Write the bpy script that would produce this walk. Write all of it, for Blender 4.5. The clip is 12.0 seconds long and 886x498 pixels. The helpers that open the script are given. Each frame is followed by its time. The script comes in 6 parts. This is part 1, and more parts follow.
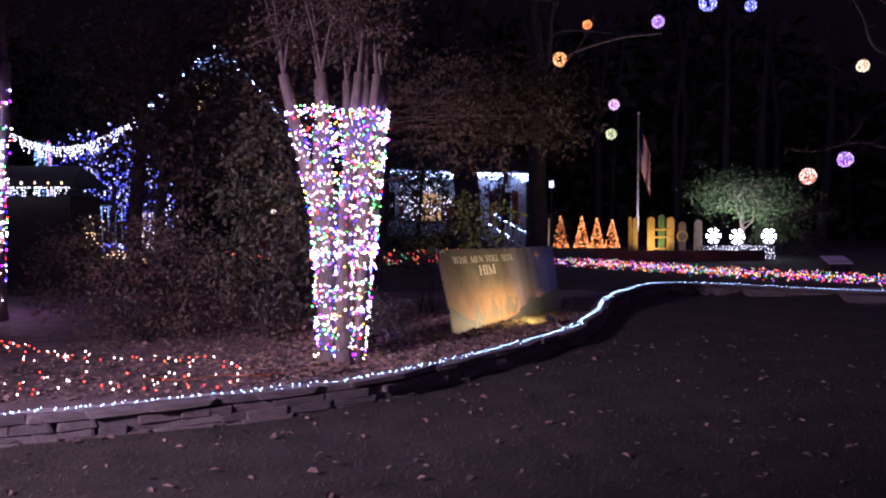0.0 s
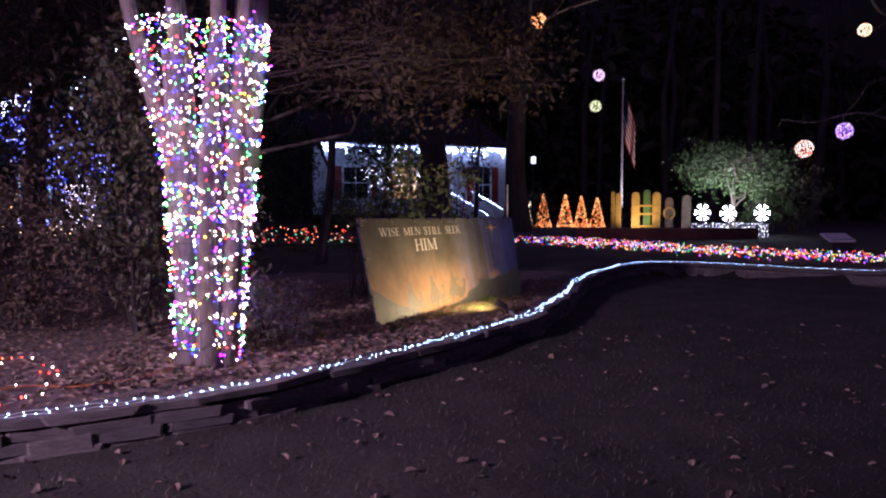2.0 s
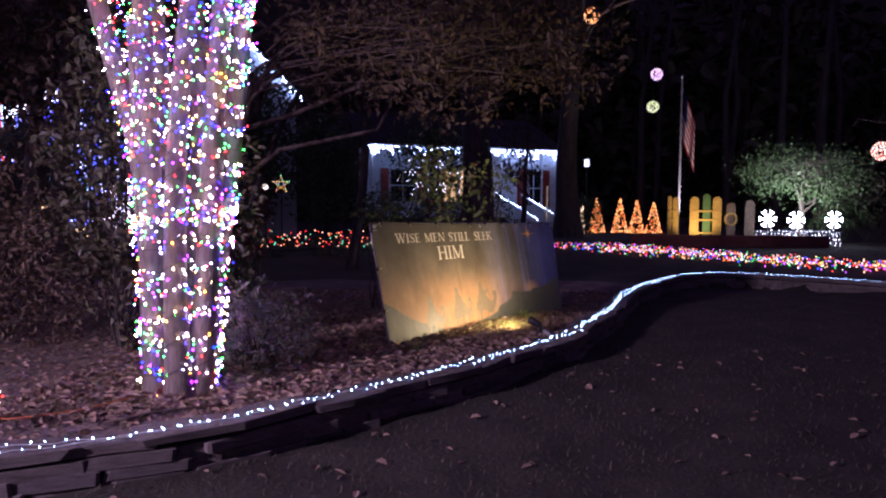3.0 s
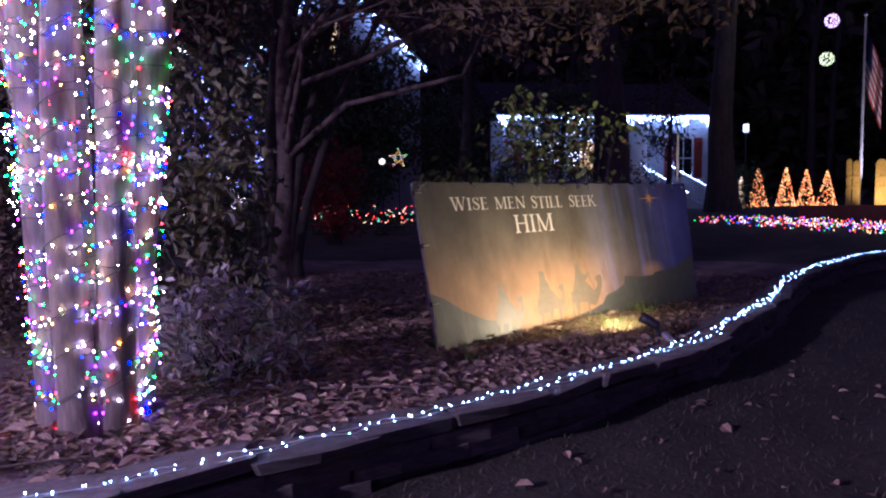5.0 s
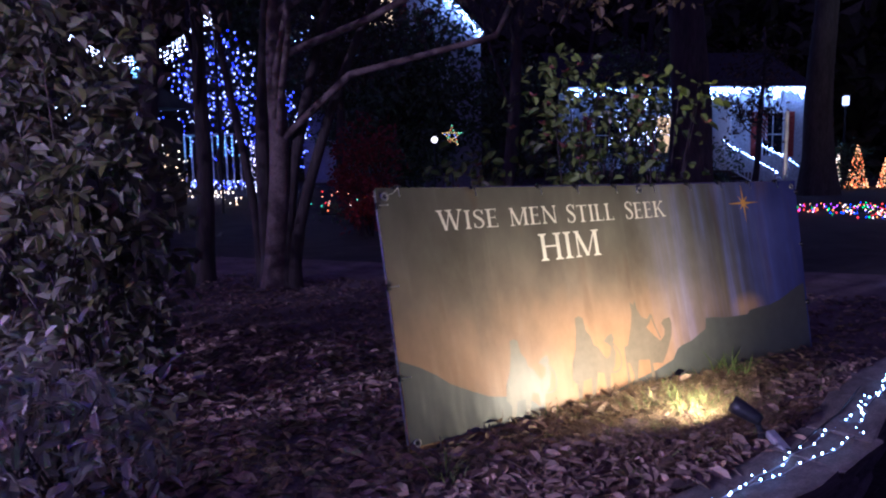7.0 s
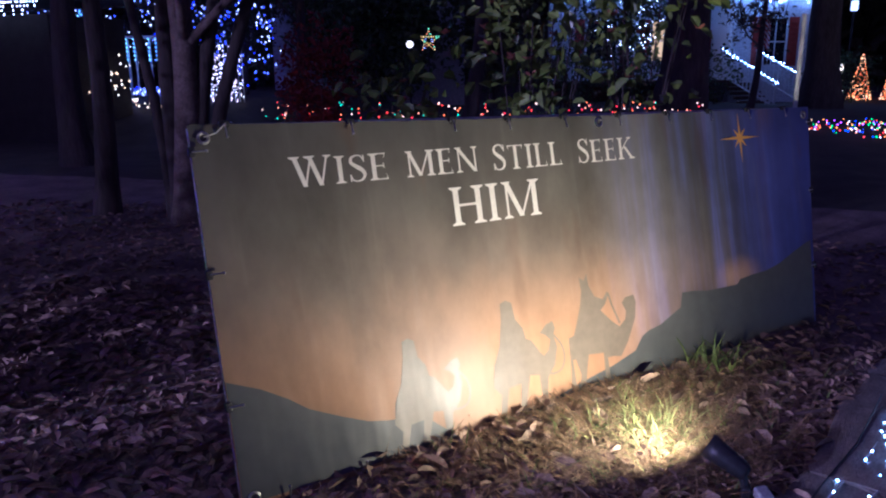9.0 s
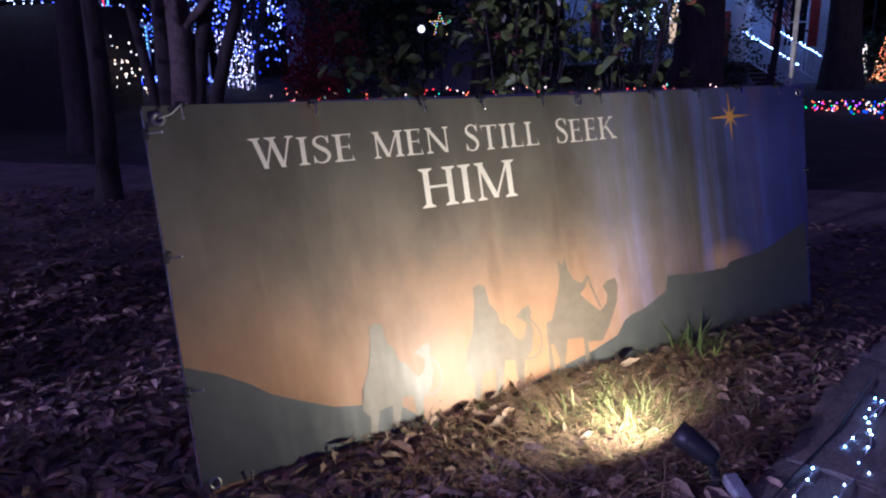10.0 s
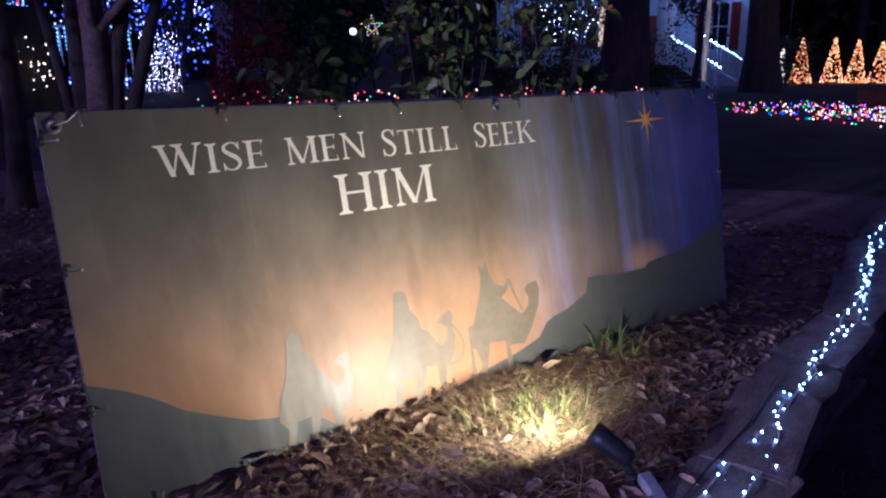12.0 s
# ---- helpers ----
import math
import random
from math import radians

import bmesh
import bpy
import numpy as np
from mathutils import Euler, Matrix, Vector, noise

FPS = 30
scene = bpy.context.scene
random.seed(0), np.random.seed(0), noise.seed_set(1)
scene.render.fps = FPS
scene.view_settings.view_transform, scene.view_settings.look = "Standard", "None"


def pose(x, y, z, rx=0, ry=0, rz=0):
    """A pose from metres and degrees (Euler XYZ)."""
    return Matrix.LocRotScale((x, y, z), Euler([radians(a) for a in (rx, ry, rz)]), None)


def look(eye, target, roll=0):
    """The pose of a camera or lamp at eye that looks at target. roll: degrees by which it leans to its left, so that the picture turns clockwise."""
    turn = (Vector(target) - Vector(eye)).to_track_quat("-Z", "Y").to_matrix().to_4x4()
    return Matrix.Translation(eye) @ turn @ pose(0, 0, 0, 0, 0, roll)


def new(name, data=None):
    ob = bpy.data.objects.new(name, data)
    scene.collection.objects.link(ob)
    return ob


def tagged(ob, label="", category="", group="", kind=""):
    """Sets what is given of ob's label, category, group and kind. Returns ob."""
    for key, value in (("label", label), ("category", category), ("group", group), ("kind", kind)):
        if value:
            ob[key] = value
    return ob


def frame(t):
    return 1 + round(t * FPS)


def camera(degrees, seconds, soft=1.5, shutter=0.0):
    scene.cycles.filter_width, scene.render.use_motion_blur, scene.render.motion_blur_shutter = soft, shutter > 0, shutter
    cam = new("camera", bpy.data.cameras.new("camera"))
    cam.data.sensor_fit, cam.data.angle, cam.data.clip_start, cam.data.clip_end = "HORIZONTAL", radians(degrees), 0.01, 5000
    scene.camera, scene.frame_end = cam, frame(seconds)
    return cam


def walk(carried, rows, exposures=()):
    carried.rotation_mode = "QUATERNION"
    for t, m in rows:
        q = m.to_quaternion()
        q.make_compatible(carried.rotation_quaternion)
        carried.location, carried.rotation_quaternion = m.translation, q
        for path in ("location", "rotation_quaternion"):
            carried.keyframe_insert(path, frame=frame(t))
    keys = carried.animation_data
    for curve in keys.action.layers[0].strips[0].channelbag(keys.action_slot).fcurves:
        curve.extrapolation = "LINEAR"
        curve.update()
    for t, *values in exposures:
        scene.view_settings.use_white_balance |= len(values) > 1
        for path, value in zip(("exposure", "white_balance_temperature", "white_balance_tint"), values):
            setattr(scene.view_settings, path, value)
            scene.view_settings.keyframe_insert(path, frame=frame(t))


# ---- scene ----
import mathutils.geometry

cam = camera(61.5, 12.0, soft=2.1, shutter=0.12)
PATH = [
    (0, (0.026, 0.073, 1.478), (0.134, 2.068, 1.385), -0.2),
    (0.5, (0.186, 0.656, 1.458), (0.283, 2.651, 1.36), -0.1),
    (1, (0.461, 1.195, 1.372), (0.564, 3.189, 1.258), -0.1),
    (1.5, (0.71, 1.75, 1.281), (0.839, 3.741, 1.144), -0.1),
    (2, (0.951, 2.278, 1.216), (1.086, 4.268, 1.074), -0.1),
    (2.5, (1.199, 2.834, 1.182), (1.263, 4.828, 1.033), 0.1),
    (3, (1.34, 3.384, 1.192), (1.33, 5.379, 1.06), 0.3),
    (5, (1.912, 5.648, 0.961), (1.507, 7.598, 0.777), -1.0),
    (5.5, (1.902, 6.228, 1.013), (1.424, 8.161, 0.828), -1.1),
    (6, (2.017, 6.759, 1.04), (1.435, 8.665, 0.868), -1.3),
    (6.5, (1.991, 7.249, 1.066), (1.39, 9.147, 0.872), -1.0),
    (8.5, (1.913, 8.85, 1.182), (1.375, 10.722, 0.728), -0.3),
    (9, (2.053, 9.037, 1.151), (1.491, 10.893, 0.661), -0.4),
    (9.5, (2.177, 9.124, 1.124), (1.585, 10.964, 0.613), -0.7),
    (10, (2.223, 9.147, 1.119), (1.612, 10.978, 0.595), -1.1),
    (10.5, (2.229, 9.149, 1.113), (1.604, 10.972, 0.58), -1.6),
    (11, (2.228, 9.143, 1.129), (1.621, 10.971, 0.588), -1.6),
    (11.5, (2.243, 9.163, 1.125), (1.678, 11.004, 0.587), -1.5),
    (12, (2.293, 9.196, 1.125), (1.839, 11.073, 0.604), -0.9),
]
walk(cam, [(t, look(eye, target, roll)) for t, eye, target, roll in PATH],
     exposures=[(0.0, 0.85, 5900, 37), (3.0, 0.90, 5800, 35), (5.5, 1.05, 5000, 33), (6.5, 1.12, 4800, 32), (8.5, 0.98, 4450, 31), (12.0, 0.90, 4450, 30)])

# ---- world and lights ----
world = bpy.data.worlds.new("night_sky")
scene.world = world
world.use_nodes = True
sky_node = world.node_tree.nodes["Background"]
sky_node.inputs[0].default_value = (0.46, 0.28, 0.86, 1)
sky_node.inputs[1].default_value = 0.048


def lamp_light(name, kind, place, energy, colour, soft=0.1, aim=None, cone=100, blend=0.8):
    data = bpy.data.lights.new(name, kind)
    data.energy, data.color, data.shadow_soft_size = energy, colour, soft
    if kind == "SPOT":
        data.spot_size, data.spot_blend = radians(cone), blend
    ob = new(name, data)
    ob.matrix_basis = look(place, aim) if aim else Matrix.Translation(place)
    return ob


# flood at the banner, yard uplights, and a fill lamp added out of view
FLOOD_AT, FLOOD_AIM = Vector((2.235, 11.46, -0.10)), Vector((-0.62, 0.58, 0.60)).normalized()
HEAD_AIM = Vector((-0.80, 0.28, 0.40)).normalized()
lamp_light("flood_beam", "SPOT", FLOOD_AT, 68.0, (1.0, 0.78, 0.34), 0.03, FLOOD_AT + FLOOD_AIM, 174, 0.8)
lamp_light("cutout_uplight", "SPOT", (9.9, 27.9, -0.05), 70.0, (1.0, 0.72, 0.30), 0.05, (9.9, 29.0, 0.9))
lamp_light("flag_uplight", "SPOT", (9.75, 29.4, 0.0), 460.0, (1.0, 0.88, 0.8), 0.05, (9.75, 30.0, 3.9), 60)
lamp_light("red_uplight", "SPOT", (-3.2, 18.9, 0.0), 0.8, (1.0, 0.08, 0.05), 0.05, (-3.3, 20.0, 1.0), 100)
lamp_light("tree_uplight", "SPOT", (12.9, 28.3, 0.2), 420.0, (0.86, 1.0, 0.90), 0.25, (13.6, 30.2, 2.3), 120)
# unseen lamp left of the walk, added to brighten lawn, bed and wall
lamp_light("added_fill_light", "SPOT", (-7.0, 1.0, 3.3), 1900.0, (1.0, 0.75, 1.0), 0.15, (0.0, 9.2, -0.1), 64, 1.0)


# ---- helpers of this scene ----
RNG = np.random.default_rng(7)


def part(name, bm, material, parent=None, label=""):
    me = bpy.data.meshes.new(name)
    bm.to_mesh(me)
    bm.free()
    return link_mesh(name, me, material, parent, label)


def link_mesh(name, me, material, parent=None, label="", smooth=False):
    if material is not None:
        me.materials.append(material)
    if smooth:
        me.shade_smooth()
    ob = new(name, me)
    if parent is not None:
        ob.parent = parent
    if label:
        tagged(ob, label)
    return ob


def raw(name, verts, faces, material, parent=None, label="", smooth=False):
    me = bpy.data.meshes.new(name)
    me.from_pydata([tuple(v) for v in verts], [], [tuple(f) for f in faces])
    me.update()
    return link_mesh(name, me, material, parent, label, smooth)


def empty(name, place, label, category, group="", kind="", turn=0):
    ob = new(name)
    ob.empty_display_size = 0.1
    ob.matrix_basis = pose(*place, 0, 0, turn)
    return tagged(ob, label, category, group, kind)


def box(bm, size, m=Matrix(), bevel=0.0):
    made = bmesh.ops.create_cube(bm, size=1.0, matrix=m @ Matrix.Diagonal((*size, 1)))
    if bevel:
        edges = list({e for v in made["verts"] for e in v.link_edges})
        bmesh.ops.bevel(bm, geom=edges, offset=bevel, segments=2, affect="EDGES", profile=0.5)
    return bm


def rod(bm, p, q, r0, r1=None, sides=8):
    p, q = Vector(p), Vector(q)
    turn = (q - p).to_track_quat("Z", "Y").to_matrix().to_4x4()
    bmesh.ops.create_cone(bm, cap_ends=True, segments=sides, radius1=r0, radius2=r0 if r1 is None else r1,
                          depth=(q - p).length, matrix=Matrix.Translation((p + q) / 2) @ turn)
    return bm


def tube_data(points, radii, sides=7, start=0):
    """Vertices and faces of a tube along points."""
    points = [Vector(p) for p in points]
    verts, faces = [], []
    side = Vector((1, 0, 0))
    for i, p in enumerate(points):
        ahead = (points[min(i + 1, len(points) - 1)] - points[max(i - 1, 0)]).normalized()
        side = (side - ahead * side.dot(ahead))
        side = side.normalized() if side.length > 1e-4 else ahead.orthogonal().normalized()
        other = ahead.cross(side)
        r = radii[i] if hasattr(radii, "__len__") else radii
        for k in range(sides):
            a = 2 * math.pi * k / sides
            verts.append(p + (side * math.cos(a) + other * math.sin(a)) * r)
        if i:
            b = start + (i - 1) * sides
            for k in range(sides):
                k2 = (k + 1) % sides
                faces.append((b + k, b + k2, b + sides + k2, b + sides + k))
    faces.append(tuple(start + len(points) * sides - 1 - k for k in range(sides))[::-1])
    return verts, faces


class Tubes:
    """Collects tubes into one mesh."""

    def __init__(self):
        self.verts, self.faces = [], []

    def add(self, points, radii, sides=7):
        v, f = tube_data(points, radii, sides, len(self.verts))
        self.verts += v
        self.faces += f

    def put(self, name, material, parent=None, label=""):
        return raw(name, self.verts, self.faces, material, parent, label, smooth=True)


OCTA = np.array([(1, 0, 0), (0, 1, 0), (-1, 0, 0), (0, -1, 0), (0, 0, 1), (0, 0, -1)], float)
OCTA_F = np.array([(0, 1, 4), (1, 2, 4), (2, 3, 4), (3, 0, 4), (1, 0, 5), (2, 1, 5), (3, 2, 5), (0, 3, 5)])


def bulbs(name, places, r, material, parent, label=""):
    """Small light bulbs, one islet each."""
    places = np.asarray(places, float)
    size = r * RNG.uniform(0.75, 1.2, len(places))
    verts = (places[:, None, :] + OCTA[None] * size[:, None, None] * np.array([1, 1, 1.25])).reshape(-1, 3)
    faces = (OCTA_F[None] + 6 * np.arange(len(places))[:, None, None]).reshape(-1, 3)
    ob = raw(name, verts.tolist(), faces.tolist(), material, parent, label)
    return tagged(ob, kind="stuff")


def leaves_data(centres, length, width, droop=0.3, flat=0.0, spread=0.35):
    """Folded leaves at centres; flat 1 lays them on the ground."""
    n = len(centres)
    a = RNG.uniform(0, 2 * np.pi, n)
    tilt = RNG.normal(-droop, 0.6, n) * (1 - flat) + RNG.normal(0, 0.22, n) * flat
    along = np.stack([np.cos(a) * np.cos(tilt), np.sin(a) * np.cos(tilt), np.sin(tilt)], 1)
    roll = RNG.normal(0, 0.8, n) * (1 - flat) + RNG.normal(0, 0.3, n) * flat
    side0 = np.stack([-np.sin(a), np.cos(a), np.zeros(n)], 1)
    up0 = np.cross(along, side0)
    side = side0 * np.cos(roll)[:, None] + up0 * np.sin(roll)[:, None]
    up = np.cross(along, side)
    s = RNG.uniform(1 - spread, 1 + spread, n)[:, None]
    L, W = length * s, width * s * RNG.uniform(0.75, 1.2, n)[:, None]
    c = np.asarray(centres, float)
    near, far, lift = c + along * L * 0.30, c + along * L * 0.68, up * W * 0.20
    v = np.stack([c, near + side * W * 0.44 + lift, far + side * W * 0.40 + lift - up * L * 0.04, c + along * L - up * L * 0.12,
                  far - side * W * 0.40 + lift - up * L * 0.04, near - side * W * 0.44 + lift], 1)
    f = np.array([(0, 1, 2, 3), (0, 3, 4, 5)])[None] + 6 * np.arange(n)[:, None, None]
    return v.reshape(-1, 3), f.reshape(-1, 4)


def leaves(name, centres, length, width, material, parent=None, label="", **kw):
    v, f = leaves_data(centres, length, width, **kw)
    return raw(name, v.tolist(), f.tolist(), material, parent, label)


def clumps(centre, radii, count, per, size):
    """Points in uneven clumps within an ellipsoid."""
    d = RNG.normal(0, 1, (count, 3))
    d /= np.linalg.norm(d, axis=1)[:, None]
    c = np.array(centre) + d * (RNG.uniform(0.1, 1, count) ** 0.45)[:, None] * np.array(radii)
    k = RNG.integers(max(1, per // 2), per + per // 2, count)
    pts = np.repeat(c, k, axis=0)
    return pts + RNG.normal(0, size, pts.shape), c


# ---- materials ----
def node_mat(name, rough=0.7, metal=0.0):
    m = bpy.data.materials.new(name)
    m.use_nodes = True
    nt = m.node_tree
    b = nt.nodes["Principled BSDF"]
    b.inputs["Roughness"].default_value = rough
    b.inputs["Metallic"].default_value = metal
    return m, nt, b


def ramp_node(nt, stops, constant=False):
    r = nt.nodes.new("ShaderNodeValToRGB")
    if constant:
        r.color_ramp.interpolation = "CONSTANT"
    e = r.color_ramp.elements
    while len(e) > 1:
        e.remove(e[-1])
    e[0].position, e[0].color = stops[0][0], (*stops[0][1], 1)
    for at, col in stops[1:]:
        e.new(at).color = (*col, 1)
    return r


def noise_node(nt, scale, detail=4, rough=0.6, coords="Object", stretch=None):
    tc = nt.nodes.new("ShaderNodeTexCoord")
    n = nt.nodes.new("ShaderNodeTexNoise")
    n.inputs["Scale"].default_value, n.inputs["Detail"].default_value, n.inputs["Roughness"].default_value = scale, detail, rough
    if stretch:
        mp = nt.nodes.new("ShaderNodeMapping")
        mp.inputs["Scale"].default_value = stretch
        nt.links.new(tc.outputs[coords], mp.inputs[0])
        nt.links.new(mp.outputs[0], n.inputs["Vector"])
    else:
        nt.links.new(tc.outputs[coords], n.inputs["Vector"])
    return n


def mix_node(nt, fac, a, b, mode="MIX"):
    m = nt.nodes.new("ShaderNodeMix")
    m.data_type, m.blend_type = "RGBA", mode
    for value, sock in ((fac, m.inputs[0]), (a, m.inputs[6]), (b, m.inputs[7])):
        if hasattr(value, "node"):
            nt.links.new(value, sock)
        else:
            sock.default_value = (*value, 1) if hasattr(value, "__len__") else value
    return m.outputs[2]


def surface(name, dark, light, scale, rough=0.75, bump=0.3, fine=8.0, metal=0.0, island=0.0, per_object=0.0, stretch=None, grain=0.3):
    """Two scales of mottling, with relief; island or per_object varies piece by piece."""
    m, nt, b = node_mat(name, rough, metal)
    big = noise_node(nt, scale, 4, 0.6, stretch=stretch)
    small = noise_node(nt, scale * fine, 5, 0.65, stretch=stretch)
    r = ramp_node(nt, [(0.3, dark), (0.7, light)])
    nt.links.new(big.outputs[0], r.inputs[0])
    r2 = ramp_node(nt, [(0.3, (1 - 1.5 * grain,) * 3), (0.7, (1 + 0.5 * grain,) * 3)])
    nt.links.new(small.outputs[0], r2.inputs[0])
    col = mix_node(nt, 1.0, r.outputs[0], r2.outputs[0], "MULTIPLY")
    for amount, kind, sock in ((island, "ShaderNodeNewGeometry", "Random Per Island"), (per_object, "ShaderNodeObjectInfo", "Random")):
        if amount:
            g = nt.nodes.new(kind)
            lo, hi = 1 - amount, 1 + amount
            r3 = ramp_node(nt, [(0.0, (lo, lo, lo)), (0.5, (1.0, 0.96, 0.9)), (1.0, (hi, hi * 0.97, hi * 0.92))])
            nt.links.new(g.outputs[sock], r3.inputs[0])
            col = mix_node(nt, 1.0, col, r3.outputs[0], "MULTIPLY")
    nt.links.new(col, b.inputs["Base Color"])
    if bump:
        bn = nt.nodes.new("ShaderNodeBump")
        bn.inputs["Strength"].default_value, bn.inputs["Distance"].default_value = bump, 0.02
        nt.links.new(small.outputs[0], bn.inputs["Height"])
        nt.links.new(bn.outputs[0], b.inputs["Normal"])
    return m


def glow(name, colours, strength, sampled=True):
    """Light bulbs, each islet one of the colours."""
    m = bpy.data.materials.new(name)
    m.use_nodes = True
    nt = m.node_tree
    nt.nodes.clear()
    out, em = nt.nodes.new("ShaderNodeOutputMaterial"), nt.nodes.new("ShaderNodeEmission")
    g = nt.nodes.new("ShaderNodeNewGeometry")
    n = len(colours)
    r = ramp_node(nt, [(i / n, c) for i, c in enumerate(colours)], constant=True)
    nt.links.new(g.outputs["Random Per Island"], r.inputs[0])
    nt.links.new(r.outputs[0], em.inputs[0])
    em.inputs[1].default_value = strength
    nt.links.new(em.outputs[0], out.inputs[0])
    m.cycles.emission_sampling = "AUTO" if sampled else "NONE"
    return m


M_LAWN = surface("winter_lawn", (0.030, 0.027, 0.019), (0.070, 0.063, 0.043), 1.6, 0.95, 0.8, 14)
M_MULCH = surface("leaf_mulch", (0.125, 0.092, 0.08), (0.29, 0.22, 0.195), 3.0, 0.95, 0.9, 12)
M_BLADE = surface("dry_grass", (0.065, 0.058, 0.037), (0.15, 0.135, 0.088), 5, 0.8, 0, 6, island=0.4)
M_STRAW = surface("pine_straw", (0.21, 0.145, 0.075), (0.39, 0.28, 0.155), 5, 0.8, 0, 6, island=0.45)
M_LITTER = surface("fallen_leaf", (0.19, 0.13, 0.095), (0.42, 0.31, 0.24), 6, 0.8, 0, 6, island=0.55)
M_GREEN_BLADE = surface("green_grass", (0.10, 0.17, 0.04), (0.24, 0.32, 0.09), 5, 0.6, 0, 6, island=0.3)
M_PALE_BLADE = surface("pale_grass", (0.19, 0.23, 0.07), (0.35, 0.38, 0.14), 5, 0.6, 0, 6, island=0.35)
M_STONE = surface("field_stone", (0.13, 0.115, 0.108), (0.28, 0.25, 0.235), 4.0, 0.9, 0.6, 9, per_object=0.3)
M_BARK = surface("smooth_myrtle_bark", (0.17, 0.13, 0.105), (0.31, 0.25, 0.21), 5.0, 0.7, 0.4, 5, stretch=(1, 1, 0.25))
M_DARKBARK = surface("rough_bark", (0.05, 0.04, 0.036), (0.115, 0.094, 0.083), 3.0, 0.95, 0.9, 7, stretch=(1, 1, 0.2))
M_TWIG = surface("twig_bark", (0.14, 0.10, 0.085), (0.26, 0.20, 0.17), 6.0, 0.9, 0.4, 6)
M_LEAF_BROWN = surface("brown_leaf", (0.075, 0.055, 0.036), (0.165, 0.122, 0.08), 3, 0.7, 0, 5, island=0.45)
M_LEAF_OLIVE = surface("olive_leaf", (0.055, 0.058, 0.032), (0.13, 0.125, 0.07), 3, 0.55, 0, 5, island=0.45)
M_LEAF_PALE = surface("pale_leaf", (0.17, 0.16, 0.14), (0.34, 0.32, 0.29), 3, 0.6, 0, 5, island=0.4)
M_LEAF_GREEN = surface("green_leaf", (0.06, 0.11, 0.045), (0.13, 0.20, 0.08), 3, 0.5, 0, 5, island=0.35)
M_CAMELLIA = surface("camellia_leaf", (0.09, 0.14, 0.03), (0.26, 0.34, 0.08), 3, 0.35, 0, 5, island=0.4)
M_MAPLE = surface("dark_red_leaf", (0.20, 0.03, 0.025), (0.34, 0.06, 0.05), 3, 0.6, 0, 5, island=0.4)
M_DARKWOOD = surface("dark_stained_wood", (0.03, 0.025, 0.022), (0.055, 0.045, 0.04), 4, 0.8, 0.3)
M_FLOWER = surface("faded_pink_petal", (0.35, 0.12, 0.09), (0.5, 0.22, 0.17), 9, 0.7, 0, 5, island=0.3)
M_BLACK = surface("black_plastic", (0.018, 0.018, 0.02), (0.03, 0.03, 0.033), 8, 0.45, 0.1)
M_STEEL = surface("bright_steel", (0.5, 0.5, 0.5), (0.65, 0.65, 0.64), 20, 0.35, 0.1, metal=1.0)
M_WIRE = surface("green_wire", (0.02, 0.045, 0.025), (0.03, 0.06, 0.035), 20, 0.6, 0)
M_WHITEWIRE = surface("white_wire", (0.6, 0.6, 0.6), (0.75, 0.75, 0.75), 20, 0.6, 0)
M_CORD = surface("orange_cord", (0.50, 0.13, 0.03), (0.62, 0.18, 0.05), 20, 0.5, 0.05)
M_CREAM = surface("cream_print", (0.72, 0.68, 0.62), (0.80, 0.76, 0.70), 6, 0.45, 0, grain=0.06)
M_GOLDPRINT = surface("gold_print", (0.75, 0.36, 0.06), (0.85, 0.45, 0.10), 6, 0.45, 0, grain=0.06)
# paler silhouette tone, used for the leftmost camel
M_PALESILH = surface("pale_silhouette_print", (0.165, 0.145, 0.115), (0.23, 0.195, 0.155), 2.5, 0.46, 0, grain=0.08)
M_SILH = surface("silhouette_print", (0.15, 0.125, 0.095), (0.20, 0.165, 0.125), 2.5, 0.46, 0, grain=0.08)
M_HILLS = surface("hill_print", (0.072, 0.078, 0.082), (0.115, 0.118, 0.112), 1.6, 0.46, 0, grain=0.08)
M_SIDING = surface("white_siding", (0.66, 0.68, 0.72), (0.78, 0.79, 0.82), 1.5, 0.6, 0.1, 12)
M_TRIM = surface("white_trim", (0.72, 0.72, 0.72), (0.82, 0.82, 0.82), 2, 0.5, 0.1)
M_ROOF = surface("dark_shingle", (0.02, 0.02, 0.022), (0.045, 0.043, 0.042), 2.5, 0.9, 0.6)
M_SHUTTER = surface("red_paint", (0.30, 0.035, 0.025), (0.40, 0.06, 0.04), 3, 0.5, 0.1)
M_GLASS = surface("dark_window_glass", (0.01, 0.012, 0.015), (0.02, 0.022, 0.026), 2, 0.08, 0)
M_PORCH = surface("porch_board", (0.10, 0.06, 0.05), (0.17, 0.11, 0.09), 3, 0.8, 0.3)
M_YELLOW = surface("yellow_painted_wood", (0.52, 0.33, 0.05), (0.68, 0.46, 0.10), 4, 0.6, 0.2)
M_PALEWOOD = surface("weathered_wood", (0.16, 0.11, 0.07), (0.28, 0.20, 0.13), 4, 0.8, 0.4)
M_GREENPAINT = surface("green_paint", (0.07, 0.17, 0.05), (0.12, 0.26, 0.08), 4, 0.6, 0.2)
M_REDBOARD = surface("red_brown_board", (0.14, 0.05, 0.035), (0.22, 0.09, 0.065), 3, 0.85, 0.3)
M_FLAGRED = surface("red_cloth", (0.42, 0.04, 0.04), (0.52, 0.07, 0.06), 8, 0.85, 0)
M_FLAGWHITE = surface("white_cloth", (0.62, 0.60, 0.58), (0.75, 0.73, 0.70), 8, 0.85, 0)
